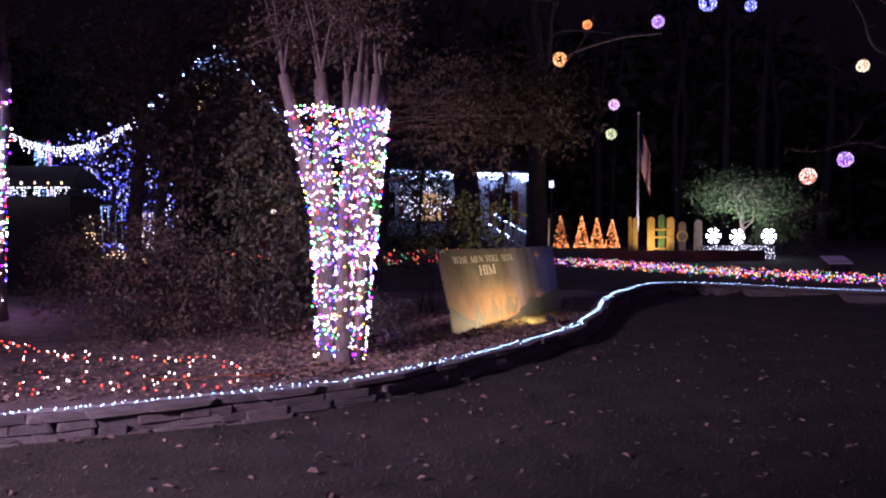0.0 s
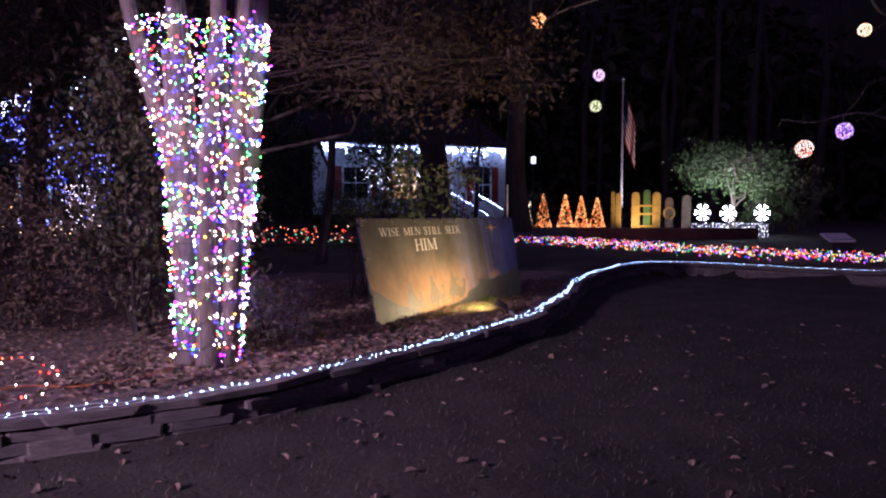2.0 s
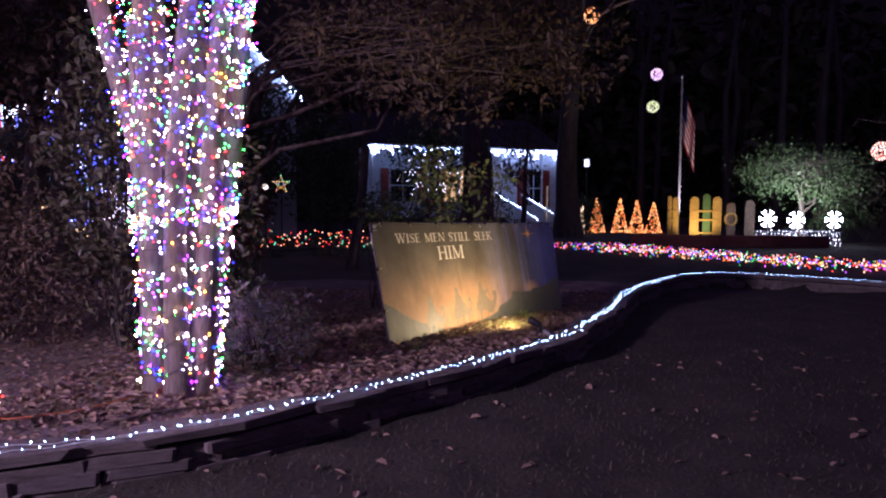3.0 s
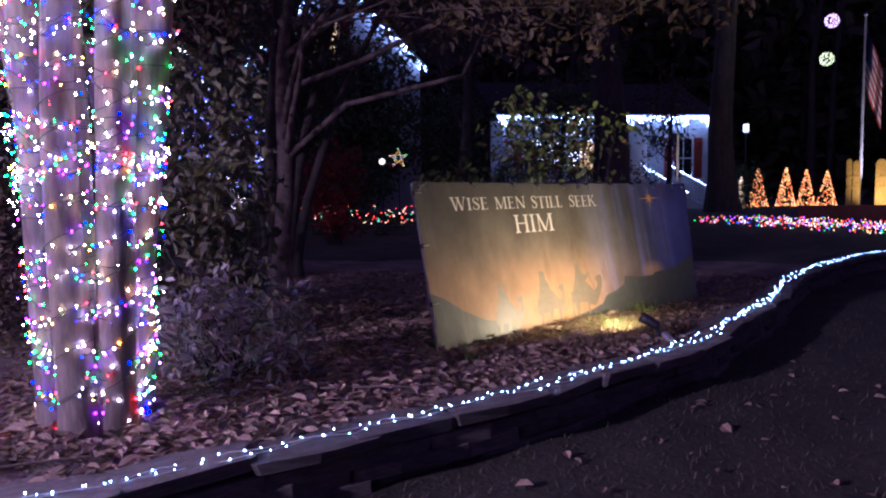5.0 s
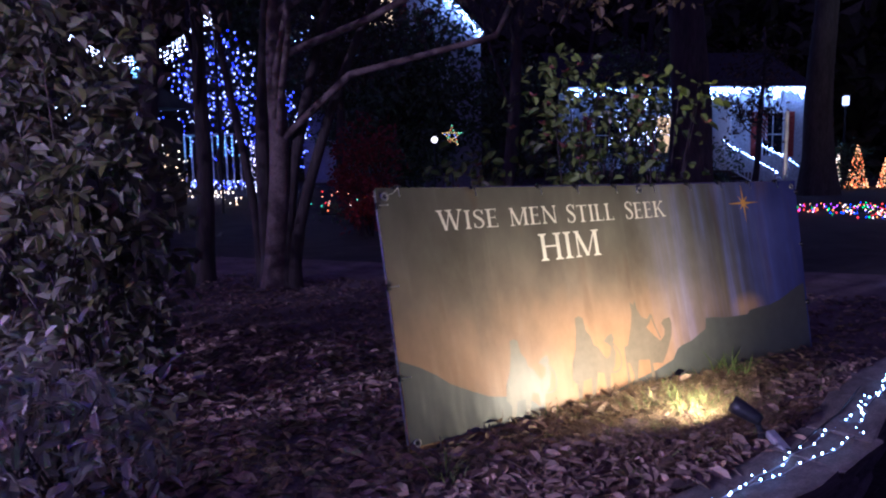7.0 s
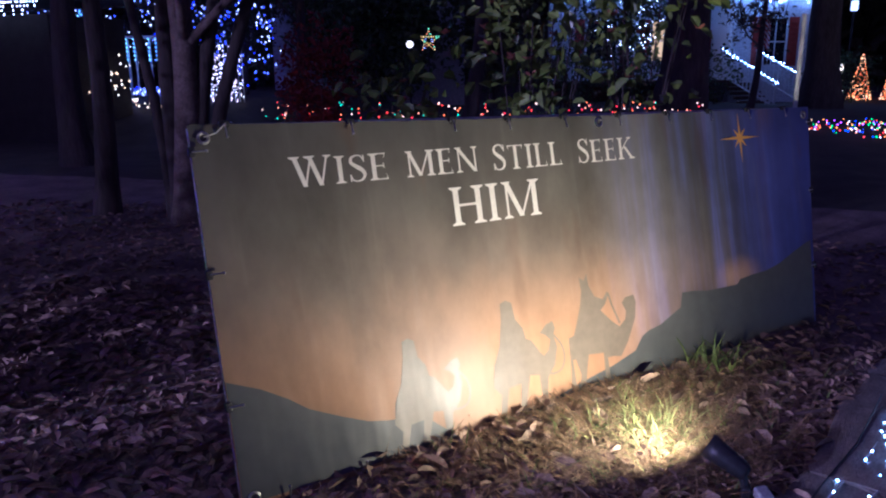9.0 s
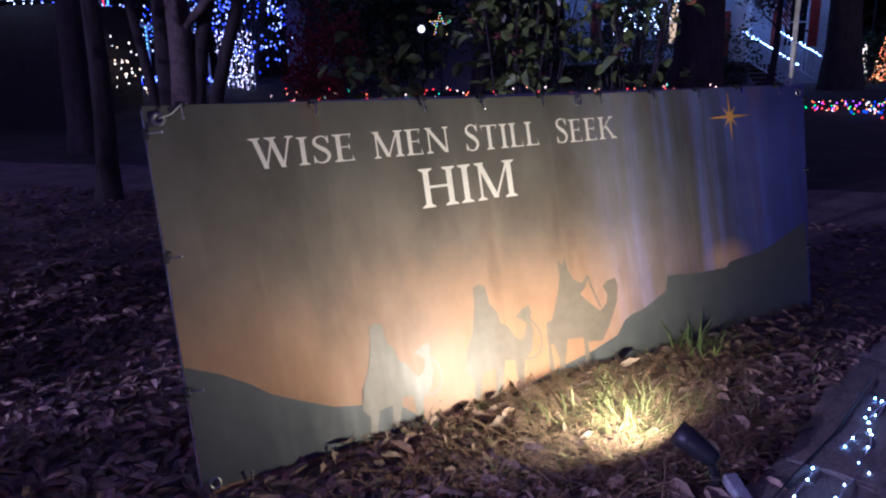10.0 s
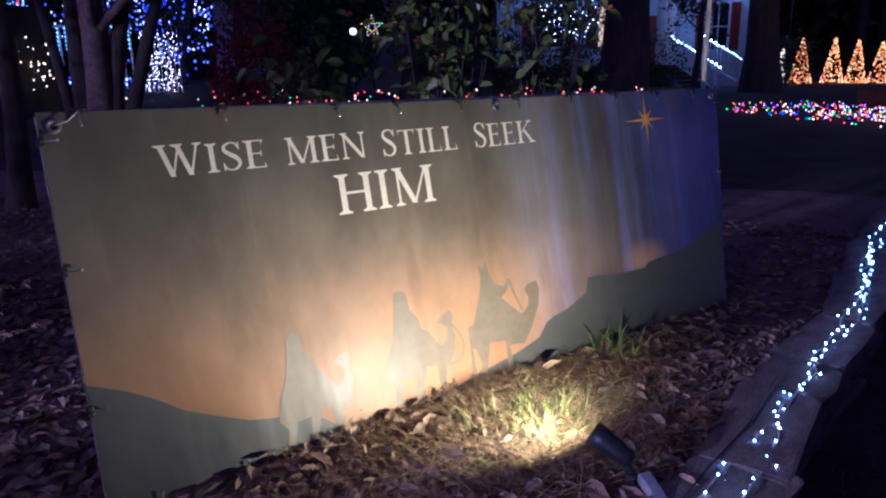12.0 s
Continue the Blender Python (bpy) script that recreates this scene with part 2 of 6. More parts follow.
M_FLAGBLUE = surface("blue_cloth", (0.02, 0.03, 0.11), (0.035, 0.05, 0.16), 8, 0.85, 0)
M_GREYMETAL = surface("grey_pole", (0.42, 0.42, 0.43), (0.55, 0.55, 0.56), 6, 0.4, 0.1, metal=0.3)
M_BRICK = surface("brown_brick", (0.11, 0.05, 0.04), (0.19, 0.10, 0.08), 3, 0.9, 0.4)

MULTI = [(1.0, 0.72, 0.70), (1.0, 0.010, 0.008), (0.24, 0.10, 1.0), (0.010, 0.012, 1.0), (0.50, 0.46, 1.0), (0.012, 0.60, 0.03), (0.85, 0.75, 1.0),
         (0.34, 0.02, 1.0), (1.0, 0.38, 0.014), (0.016, 0.55, 0.06), (0.012, 0.010, 1.0), (1.0, 0.70, 0.30), (1.0, 0.76, 0.82)]
G_TREE = glow("multicolour_bulb", MULTI, 34.0)
G_WALL = glow("cool_white_bulb", [(0.36, 0.62, 1.0), (0.46, 0.72, 1.0), (0.28, 0.54, 1.0)], 17.0)
G_NET = glow("red_white_bulb", [(1.0, 0.05, 0.02), (1.0, 0.84, 0.70), (1.0, 0.10, 0.03), (1.0, 0.82, 0.66), (0.9, 0.03, 0.02), (0.95, 0.9, 0.85)], 7.0)
G_BAND = glow("carpet_bulb", [(1.0, 0.04, 0.03), (1.0, 0.26, 0.03), (0.05, 0.10, 1.0), (1.0, 0.55, 0.22), (0.6, 0.12, 1.0), (0.04, 0.7, 0.12), (1.0, 0.06, 0.03), (1.0, 0.85, 0.75)], 1.8, False)
G_GARLAND = glow("garland_bulb", [(1.0, 0.05, 0.03), (1.0, 0.18, 0.04), (0.9, 0.03, 0.04), (1.0, 0.6, 0.35), (0.08, 0.55, 0.25), (1.0, 0.3, 0.12)], 1.6, False)
G_AMBER = glow("amber_bulb", [(1.0, 0.28, 0.04), (1.0, 0.44, 0.10), (1.0, 0.16, 0.03), (1.0, 0.50, 0.2)], 1.9, False)
G_WARM = glow("warm_white_bulb", [(1.0, 0.72, 0.36), (1.0, 0.82, 0.5), (1.0, 0.6, 0.25)], 2.0, False)
G_WHITE = glow("white_bulb", [(0.80, 0.90, 1.0), (0.92, 0.96, 1.0)], 4.5, False)
G_ICICLE = glow("icicle_bulb", [(0.36, 0.55, 1.0), (0.46, 0.66, 1.0)], 32.0)
G_BLUE = glow("blue_bulb", [(0.10, 0.12, 1.0), (0.16, 0.20, 1.0), (0.30, 0.35, 1.0), (0.75, 0.8, 1.0), (0.06, 0.06, 0.9)], 1.8, False)
G_CYAN = glow("cyan_bulb", [(0.35, 0.75, 1.0), (0.2, 0.45, 1.0)], 1.6, False)
G_ORANGE = glow("orange_bulb", [(1.0, 0.35, 0.08), (1.0, 0.55, 0.22), (1.0, 0.25, 0.06)], 1.6, False)
G_PURPLE = glow("purple_bulb", [(0.40, 0.14, 1.0), (0.55, 0.30, 1.0), (0.8, 0.7, 1.0)], 1.5, False)
G_REDWHITE = glow("red_cream_bulb", [(1.0, 0.72, 0.5), (1.0, 0.2, 0.1), (1.0, 0.85, 0.7)], 1.7, False)
G_LIME = glow("lime_bulb", [(0.75, 0.9, 0.35), (0.9, 0.95, 0.55), (0.6, 0.8, 0.3)], 1.0, False)
G_PINKMIX = glow("pink_bulb", [(1.0, 0.5, 0.6), (0.7, 0.5, 1.0), (1.0, 0.8, 0.8)], 1.3, False)
G_SNOW = glow("snowflake_light", [(0.86, 0.95, 1.0)], 9.0)
G_LENS = glow("flood_lens", [(1.0, 0.72, 0.34)], 12.0, False)

# ---- ground ----
WALL_KNOTS = [(-30, 3.0), (-14, 4.6), (-7, 5.9), (-3.5, 6.75), (-2.65, 7.02), (-1.2, 7.6), (-0.3, 8.1), (0.44, 8.82), (1.29, 9.66), (2.08, 10.66),
              (2.62, 11.42), (2.92, 12.1), (3.2, 12.68), (3.53, 13.38), (4.33, 15.5), (5.05, 16.75), (5.85, 17.9), (6.75, 18.5), (7.7, 18.2), (8.7, 17.5),
              (9.94, 16.44), (14, 14.2), (22, 10.5), (50, 0.0)]


def spline(knots, step):
    """Evenly spaced points on a smooth curve through the knots."""
    k = np.array(knots, float)
    k = np.vstack([2 * k[0] - k[1], k, 2 * k[-1] - k[-2]])
    out = []
    for i in range(1, len(k) - 2):
        for s in np.linspace(0, 1, 24, endpoint=False):
            p0, p1, p2, p3 = k[i - 1], k[i], k[i + 1], k[i + 2]
            out.append(0.5 * (2 * p1 + (p2 - p0) * s + (2 * p0 - 5 * p1 + 4 * p2 - p3) * s * s + (3 * p1 - p0 - 3 * p2 + p3) * s ** 3))
    out = np.array(out + [k[-2]])
    d = np.r_[0, np.cumsum(np.linalg.norm(np.diff(out, axis=0), axis=1))]
    at = np.arange(0, d[-1], step)
    return np.stack([np.interp(at, d, out[:, j]) for j in range(out.shape[1])], 1)


WALL = spline(WALL_KNOTS, 0.1)


def above_wall(x, y):
    """Signed distance from the wall's line; positive on the planted side."""
    x, y = np.atleast_1d(x).astype(float), np.atleast_1d(y).astype(float)
    a, b = WALL[::5][:-1], WALL[::5][1:]
    best, sign = np.full(len(x), 1e9), np.ones(len(x))
    for (ax, ay), (bx, by) in zip(a, b):
        dx, dy = bx - ax, by - ay
        s = np.clip(((x - ax) * dx + (y - ay) * dy) / (dx * dx + dy * dy), 0, 1)
        d = np.hypot(x - ax - s * dx, y - ay - s * dy)
        near = d < best
        best = np.where(near, d, best)
        sign = np.where(near, np.sign(dx * (y - ay) - dy * (x - ax)), sign)
    return best * sign


def ground_z(x, y, side=None):
    side = above_wall(x, y) if side is None else side
    x, y = np.atleast_1d(x).astype(float), np.atleast_1d(y).astype(float)
    lawn = np.interp(y, [-5, 0, 3, 6, 7.5, 40], [0.1, -0.05, -0.37, -0.51, -0.54, -0.54])
    bed = np.interp(y, [7, 14, 24, 30, 50, 90], [-0.30, -0.30, -0.28, -0.25, -0.85, -0.9])
    rough = 0.018 * np.sin(2.3 * x + 1.1 * y) * np.sin(1.7 * y - 0.6 * x) + 0.01 * np.sin(7.1 * x - 3.3 * y) * np.sin(5.3 * y + 2 * x)
    mound = 0.035 * np.exp(-((x - 2.0) ** 2 + (y - 11.9) ** 2) / 0.35)
    rise = 0.55 * np.clip((-6.5 - x) / 1.5, 0, 1) * np.clip((y - 21.5) / 1.5, 0, 1) * np.clip((36 - y) / 4, 0, 1)
    return np.where(side > 0, bed + mound + rise, lawn) + rough


def gz(x, y):
    return float(ground_z(x, y)[0])


def ground():
    xs = np.r_[-np.geomspace(400, 8.5, 22), np.arange(-8, 8.01, 0.15), np.geomspace(8.5, 400, 22)]
    ys = np.r_[-np.geomspace(400, 1.6, 18), np.arange(-1, 20, 0.15), np.geomspace(20.3, 500, 30)]
    X, Y = np.meshgrid(xs, ys)
    side = above_wall(X.ravel(), Y.ravel())
    Z = ground_z(X.ravel(), Y.ravel(), side)
    nx, ny = len(xs), len(ys)
    i = np.arange(nx * ny).reshape(ny, nx)
    quads = np.stack([i[:-1, :-1], i[:-1, 1:], i[1:, 1:], i[1:, :-1]], -1).reshape(-1, 4)
    ob = raw("ground", np.stack([X.ravel(), Y.ravel(), Z], 1).tolist(), quads.tolist(), M_LAWN, None, "", smooth=True)
    ob.data.materials.append(M_MULCH)
    cy = Y.ravel()[quads].mean(1)
    idx = ((side[quads].mean(1) > 0) & (cy < 17)).astype(np.int32)
    ob.data.polygons.foreach_set("material_index", idx)
    tagged(ob, "dark winter lawn and a raised bed of leaf mulch", "ground", kind="structure")


ground()


# ---- retaining wall ----
def stone_mesh(seed, cap):
    r = random.Random(seed)
    bm = bmesh.new()
    box(bm, (1, 1, 1))
    if cap:
        bmesh.ops.subdivide_edges(bm, edges=[e for e in bm.edges if abs((e.verts[0].co - e.verts[1].co).z) < 0.1], cuts=1)
    for v in bm.verts:
        j = 0.09 if cap else 0.06
        v.co += Vector((r.uniform(-j, j), r.uniform(-j, j), r.uniform(-0.10, 0.10)))
    bmesh.ops.bevel(bm, geom=bm.edges[:], offset=0.05, segments=1, affect="EDGES")
    me = bpy.data.meshes.new("stone")
    bm.to_mesh(me)
    bm.free()
    me.materials.append(M_STONE)
    return me


def retaining_wall():
    wall = empty("retaining_wall", (0, 0, -0.54), "low dry-stacked wall of grey field stone round the bed", "stone wall", kind="structure")
    shapes = [stone_mesh(k, False) for k in range(8)]
    caps = [stone_mesh(40 + k, True) for k in range(6)]
    r = random.Random(3)
    d = np.arange(len(WALL)) * 0.1
    start, end = d[np.argmin(np.hypot(WALL[:, 0] + 7, WALL[:, 1] - 5.9))], d[np.argmin(np.hypot(WALL[:, 0] - 14, WALL[:, 1] - 14.2))]
    for course in range(4):
        cap = course == 3
        s = start + r.uniform(0, 0.3)
        while s < end:
            far = s > start + 22
            length = r.uniform(0.38, 0.66) if cap else r.uniform(0.22, 0.52)
            length *= 1.5 if far else 1
            i = min(int((s + length / 2) / 0.1), len(WALL) - 3)
            p, q = WALL[i - 1], WALL[i + 2]
            ang = math.degrees(math.atan2(q[1] - p[1], q[0] - p[0]))
            x, y = WALL[i]
            nx, ny = -math.sin(math.radians(ang)), math.cos(math.radians(ang))
            push = r.uniform(-0.02, 0.02) + (0.0 if cap else 0.025)
            h = 0.06 if cap else 0.078
            z = -0.30 + r.uniform(-0.006, 0.008) if cap else -0.585 + 0.076 * (course + 0.5)
            ob = new("stone", r.choice(caps if cap else shapes))
            ob.parent = wall
            ob.matrix_basis = (pose(x + nx * push, y + ny * push, z + 0.54, r.uniform(-2, 2), r.uniform(-1.5, 1.5), ang + r.uniform(-4, 4))
                               @ Matrix.Diagonal((length * 1.12, r.uniform(0.27, 0.33) if cap else 0.28, h * r.uniform(0.88, 1.2), 1)))
            s += length


# ---- light strings on the wall ----
def wall_lights():
    thing = empty("light_string", (0, 0, 0), "cool white fairy lights laid along the wall top", "string lights")
    wires = Tubes()
    pts = []
    for strand in range(2):
        w = []
        for i in range(int(25 / 0.1), len(WALL) - 2):
            x, y = WALL[i]
            if x < -8 or x > 16:
                continue
            t = WALL[i + 1] - WALL[i - 1]
            n = np.array([-t[1], t[0]]) / np.linalg.norm(t)
            off = -0.005 + 0.028 * math.sin(i * 0.33 + strand * 2.4) + 0.022 * math.sin(i * 0.117 + 1.3 * strand) + RNG.normal(0, 0.012) - 0.035 * strand
            p = WALL[i] + n * off
            w.append((p[0], p[1], -0.258 + 0.006 * math.sin(i * 1.7)))
        wires.add(w, 0.0035, 4)
        w = np.array(w)
        d = np.r_[0, np.cumsum(np.linalg.norm(np.diff(w, axis=0), axis=1))]
        at = np.arange(0, d[-1], 0.098)
        at += RNG.normal(0, 0.012, len(at))
        b = np.stack([np.interp(at, d, w[:, j]) for j in range(3)], 1)
        b += RNG.normal(0, 0.012, b.shape) * np.array([1, 1, 0.3]) + np.array([0, 0, 0.008])
        pts.append(b)
    wires.put("wire", M_WHITEWIRE, thing)
    pts = np.vstack(pts)
    far = pts[:, 1] > 15.2
    bulbs("fairy_light", pts[~far], 0.0043, G_WALL, thing)
    bulbs("fairy_light", pts[far], 0.0040, G_WALL, thing)


# ---- wrapped crape myrtle ----
def myrtle(base, trunks, top, lit, seed, group, spread=0.42, fine=True):
    r = random.Random(seed)
    bx, by, bz = base
    thing = empty("crape_myrtle", base, "multi-trunk crape myrtle wrapped in multicoloured string lights", "tree", group)
    places = []
    crown_pts = []
    for k in range(trunks):
        a = 2 * math.pi * k / trunks + r.uniform(-0.3, 0.3)
        lean = spread * r.uniform(0.5, 0.66)
        flare = 0.78 if k == trunks // 2 and fine else 0.06
        rad = r.uniform(0.07, 0.105)
        pts, radii = [], []
        wob, ph = r.uniform(0.01, 0.035), r.uniform(0, 6)
        for j in range(15):
            s = j / 14
            rr = (0.155 if fine else 0.20) + 0.02 * math.sin(ph) + lean * s ** 0.8 + flare * max(0.0, s - 0.55)
            pts.append((0.12 * s + rr * math.cos(a + 0.2 * s) + wob * math.sin(5 * s + ph), rr * math.sin(a + 0.2 * s) * 0.8 + wob * math.cos(4 * s + ph), -0.06 + (top + 0.06) * s))
            radii.append(rad * (1.25 - 0.55 * s) * (1 + 0.35 * math.exp(-s * 14)))
        t = Tubes()
        t.add(pts, radii, 10)
        if r.random() < 0.7:
            j = r.randint(4, 7)
            p = Vector(pts[j])
            fork = [p + Vector((0.02 * i * math.cos(a + 1.5), 0.02 * i * math.sin(a + 1.5), 0.16 * i)) for i in range(8)]
            t.add(fork, [rad * 0.7 * (1 - 0.04 * i) for i in range(8)], 8)
        t.put("trunk", M_BARK, thing)
        # knuckle and upright shoots
        tip = Vector(pts[-1])
        for q in range(4):
            ang = r.uniform(0, 6.28)
            out = Vector((math.cos(ang), math.sin(ang), 0))
            h = r.uniform(0.9, 1.9)
            sp = [tip + out * (0.28 * u + 0.25 * u * u) * h * 0.55 + Vector((0, 0, h * u)) for u in (0, 0.15, 0.35, 0.6, 0.8, 1)]
            branches = Tubes()
            branches.add(sp, [0.026, 0.020, 0.014, 0.010, 0.007, 0.004], 6)
            for u in range(6):
                p = sp[r.randint(2, 5)]
                d = Vector((r.uniform(-1, 1), r.uniform(-1, 1), r.uniform(-0.35, 0.8))).normalized() * r.uniform(0.3, 0.7)
                twig = Tubes()
                twig.add([p, p + d * 0.5 + Vector((0, 0, 0.03)), p + d], [0.007, 0.005, 0.003], 4)
                twig.put("twig", M_TWIG, thing)
                crown_pts += [p + d * r.uniform(0.2, 1.1) + Vector((r.gauss(0, 0.09), r.gauss(0, 0.09), r.gauss(0, 0.08))) for _ in range(34)]
            branches.put("branch", M_TWIG, thing)
        # each trunk's own string, wound closer towards its top
        P = np.array(pts)
        pitch = 0.19 if fine else 0.26
        turns = lit / pitch
        n = int(turns * 16)
        zz = 0.05 + (lit * r.uniform(0.86, 0.98) - 0.05) * np.linspace(0, 1, n) ** 0.85
        cx, cy = np.interp(zz, P[:, 2], P[:, 0]), np.interp(zz, P[:, 2], P[:, 1])
        ra = np.interp(zz, P[:, 2], radii) + 0.012
        th = np.linspace(0, turns * 2 * math.pi, n) + r.uniform(0, 6)
        h = np.stack([cx + ra * np.cos(th), cy + ra * np.sin(th), zz + 0.03 * np.sin(th + ph)], 1)
        strand = Tubes()
        strand.add(h.tolist(), 0.0025, 3)
        strand.put("wire", M_WIRE, thing)
        keep = RNG.random(n) < 0.5
        places.append(h[keep] + RNG.normal(0, 0.014, (keep.sum(), 3)))
    # strands drawn round the whole clump
    levels = np.r_[np.linspace(0.06, 3.05, 34) + RNG.normal(0, 0.035, 34), RNG.normal(0.11, 0.03, 2), RNG.normal(0.43, 0.02, 2), RNG.normal(1.42, 0.06, 3), RNG.uniform(2.4, 3.05, 4)]
    for z0 in np.clip(levels, 0.04, lit * 0.95):
        s = z0 / top
        n = int((2 * math.pi * (0.262 + 0.58 * spread * s ** 0.8)) / 0.042)
        th = np.linspace(0, 2 * math.pi, n)
        R = 0.262 + 0.58 * spread * s ** 0.8 + (0.75 * max(0.0, s - 0.55) * np.clip(-np.cos(th), 0, 1) ** 4 if fine else 0.0) + RNG.normal(0, 0.008, n)
        sag = r.uniform(0.02, 0.08)
        ring = np.stack([0.12 * s + R * np.cos(th), R * 0.85 * np.sin(th), z0 + sag * np.sin(th + r.uniform(0, 6)) + 0.02 * np.sin(5 * th) + RNG.normal(0, 0.012, n)], 1)
        strand = Tubes()
        strand.add(ring.tolist(), 0.0025, 3)
        strand.put("wire", M_WIRE, thing)
        lamps = ring[RNG.random(n) < 0.85]
        places.append(lamps + RNG.normal(0, 0.010, lamps.shape))
    bulbs("fairy_light", np.vstack(places), 0.0058 if fine else 0.011, G_TREE, thing)
    leaves("crown", np.array([tuple(p) for p in crown_pts]), 0.06, 0.032, M_LEAF_BROWN, thing)


# ---- shrubs and small trees ----
def shrub(place, radii, count, per, leaf, material, label, stems=9, seed=1, size=0.09, name="shrub", flowers=0, mid=None):
    x, y = place
    z = gz(x, y)
    r = random.Random(seed)
    thing = empty(name, (x, y, z), label, "shrub")
    pts, centres = clumps((0, 0, mid or radii[2] * 0.98), radii, count, per, size)
    pts = pts[pts[:, 2] > 0.02]
    for k in range(stems):
        a = r.uniform(0, 6.28)
        foot = Vector((0.12 * math.cos(a), 0.12 * math.sin(a), -0.03))
        for c in centres[k::stems][:3]:
            t = Tubes()
            c = Vector(c)
            mid = foot.lerp(c, 0.5) + Vector((0, 0, 0.12 * radii[2]))
            t.add([foot, foot.lerp(mid, 0.5) + Vector((r.gauss(0, 0.03), r.gauss(0, 0.03), 0)), mid, c], [0.011, 0.008, 0.006, 0.003], 5)
            t.put("stem", M_DARKBARK, thing)
    leaves("foliage", pts, leaf[0], leaf[1], material, thing)
    if flowers:
        pick = pts[RNG.integers(0, len(pts), flowers)]
        for p in pick:
            verts, faces = [tuple(p)], []
            for q in range(6):
                a = q * math.pi / 3 + r.uniform(-0.2, 0.2)
                out, across = np.array([math.cos(a), math.sin(a), r.uniform(0.1, 0.9)]), np.array([-math.sin(a), math.cos(a), 0.0])
                verts += [tuple(p + out * 0.022 + across * 0.016), tuple(p + out * 0.042), tuple(p + out * 0.022 - across * 0.016)]
                faces.append((0, 3 * q + 1, 3 * q + 2, 3 * q + 3))
            raw("flower", verts, faces, M_FLOWER, thing, "faded pink bloom")
    return thing


def tree(place, height, radius, lean, crown, label, seed, leaf=(0.1, 0.06), material=None, limbs=7, name="tree", bark=None, sides=12, bend=1.0):
    """A tapered trunk, limbs and a leafy crown: (centre, radii, clumps, leaves a clump)."""
    x, y = place
    z = gz(x, y)
    r = random.Random(seed)
    thing = empty(name, (x, y, z), label, "tree")
    t = Tubes()
    pts = [Vector((lean[0] * s ** bend + 0.05 * radius * 10 * (math.sin(4 * s + seed) + 0.5 * math.sin(11 * s + 2 * seed)), lean[1] * s ** bend, -0.15 + height * s)) for s in np.linspace(0, 1, 12)]
    t.add(pts, [radius * (1.0 - 0.7 * s + 0.45 * math.exp(-s * 22)) for s in np.linspace(0, 1, 12)], sides)
    t.put("trunk", bark or M_DARKBARK, thing)
    if crown:
        centre, radii, count, per, size = crown
        p, c = clumps(centre, radii, count, per, size)
        for k in range(limbs):
            b = Tubes()
            foot = pts[min(11, 4 + k * 7 // max(1, limbs))]
            main = Vector(c[k])
            span = (main - foot).length
            mid = foot.lerp(main, 0.5) + Vector((r.gauss(0, 0.06), r.gauss(0, 0.06), 0.10)) * span
            way = [foot, foot.lerp(mid, 0.35), foot.lerp(mid, 0.7), mid, mid.lerp(main, 0.35), mid.lerp(main, 0.7), main]
            way = [way[0]] + [q + Vector((r.gauss(0, 0.03), r.gauss(0, 0.03), r.gauss(0, 0.03))) * span for q in way[1:-1]] + [way[-1]]
            b.add(way, [radius * f for f in (0.32, 0.27, 0.23, 0.18, 0.13, 0.09, 0.04)], 7)
            for q in c[limbs + k::limbs][:14]:
                q = Vector(q)
                hub = mid.lerp(main, r.random())
                b.add([hub, hub.lerp(q, 0.5) + Vector((0, 0, 0.08)), q], [radius * 0.10, radius * 0.06, radius * 0.02], 5)
            b.put("limb", bark or M_DARKBARK, thing)
        leaves("crown", p, leaf[0], leaf[1], material, thing)
    return thing


# ---- banner ----
BAN = Vector((0.775, 10.965, -0.29))
BU, BV, BN = Vector((0.65468, 0.75590, -0.00308)), Vector((-0.17714, 0.15738, 0.97152)), Vector((0.73486, -0.63549, 0.23693))
BAN_M = Matrix(((BU.x, BV.x, BN.x, BAN.x), (BU.y, BV.y, BN.y, BAN.y), (BU.z, BV.z, BN.z, BAN.z), (0, 0, 0, 1)))


def ban_edge(s, t):
    """The banner's sheet: s along, t up, both 0 to 1, in its own plane."""
    u = s * (3.28 + 0.15 * t) - 0.015
    v = (1 - t) * (-0.01 - 0.02 * (1 - s)) + t * (1.28 - 0.06 * s - 0.012 * math.sin(s * 3.14))
    return u, v


def vinyl_folds(nt, b):
    """Soft upright folds in the vinyl, deeper towards the loose lower edge."""
    ripple = noise_node(nt, 1.0, 3, 0.45, stretch=(3.4, 1.1, 1))
    tc, sep = nt.nodes.new("ShaderNodeTexCoord"), nt.nodes.new("ShaderNodeSeparateXYZ")
    nt.links.new(tc.outputs["Object"], sep.inputs[0])
    deep = nt.nodes.new("ShaderNodeMapRange")
    deep.inputs["From Min"].default_value, deep.inputs["From Max"].default_value = 0.0, 0.7
    deep.inputs["To Min"].default_value, deep.inputs["To Max"].default_value = 1.0, 0.3
    nt.links.new(sep.outputs[1], deep.inputs["Value"])
    bn = nt.nodes.new("ShaderNodeBump")
    bn.inputs["Distance"].default_value = 0.028
    nt.links.new(deep.outputs[0], bn.inputs["Strength"])
    nt.links.new(ripple.outputs[0], bn.inputs["Height"])
    nt.links.new(bn.outputs[0], b.inputs["Normal"])


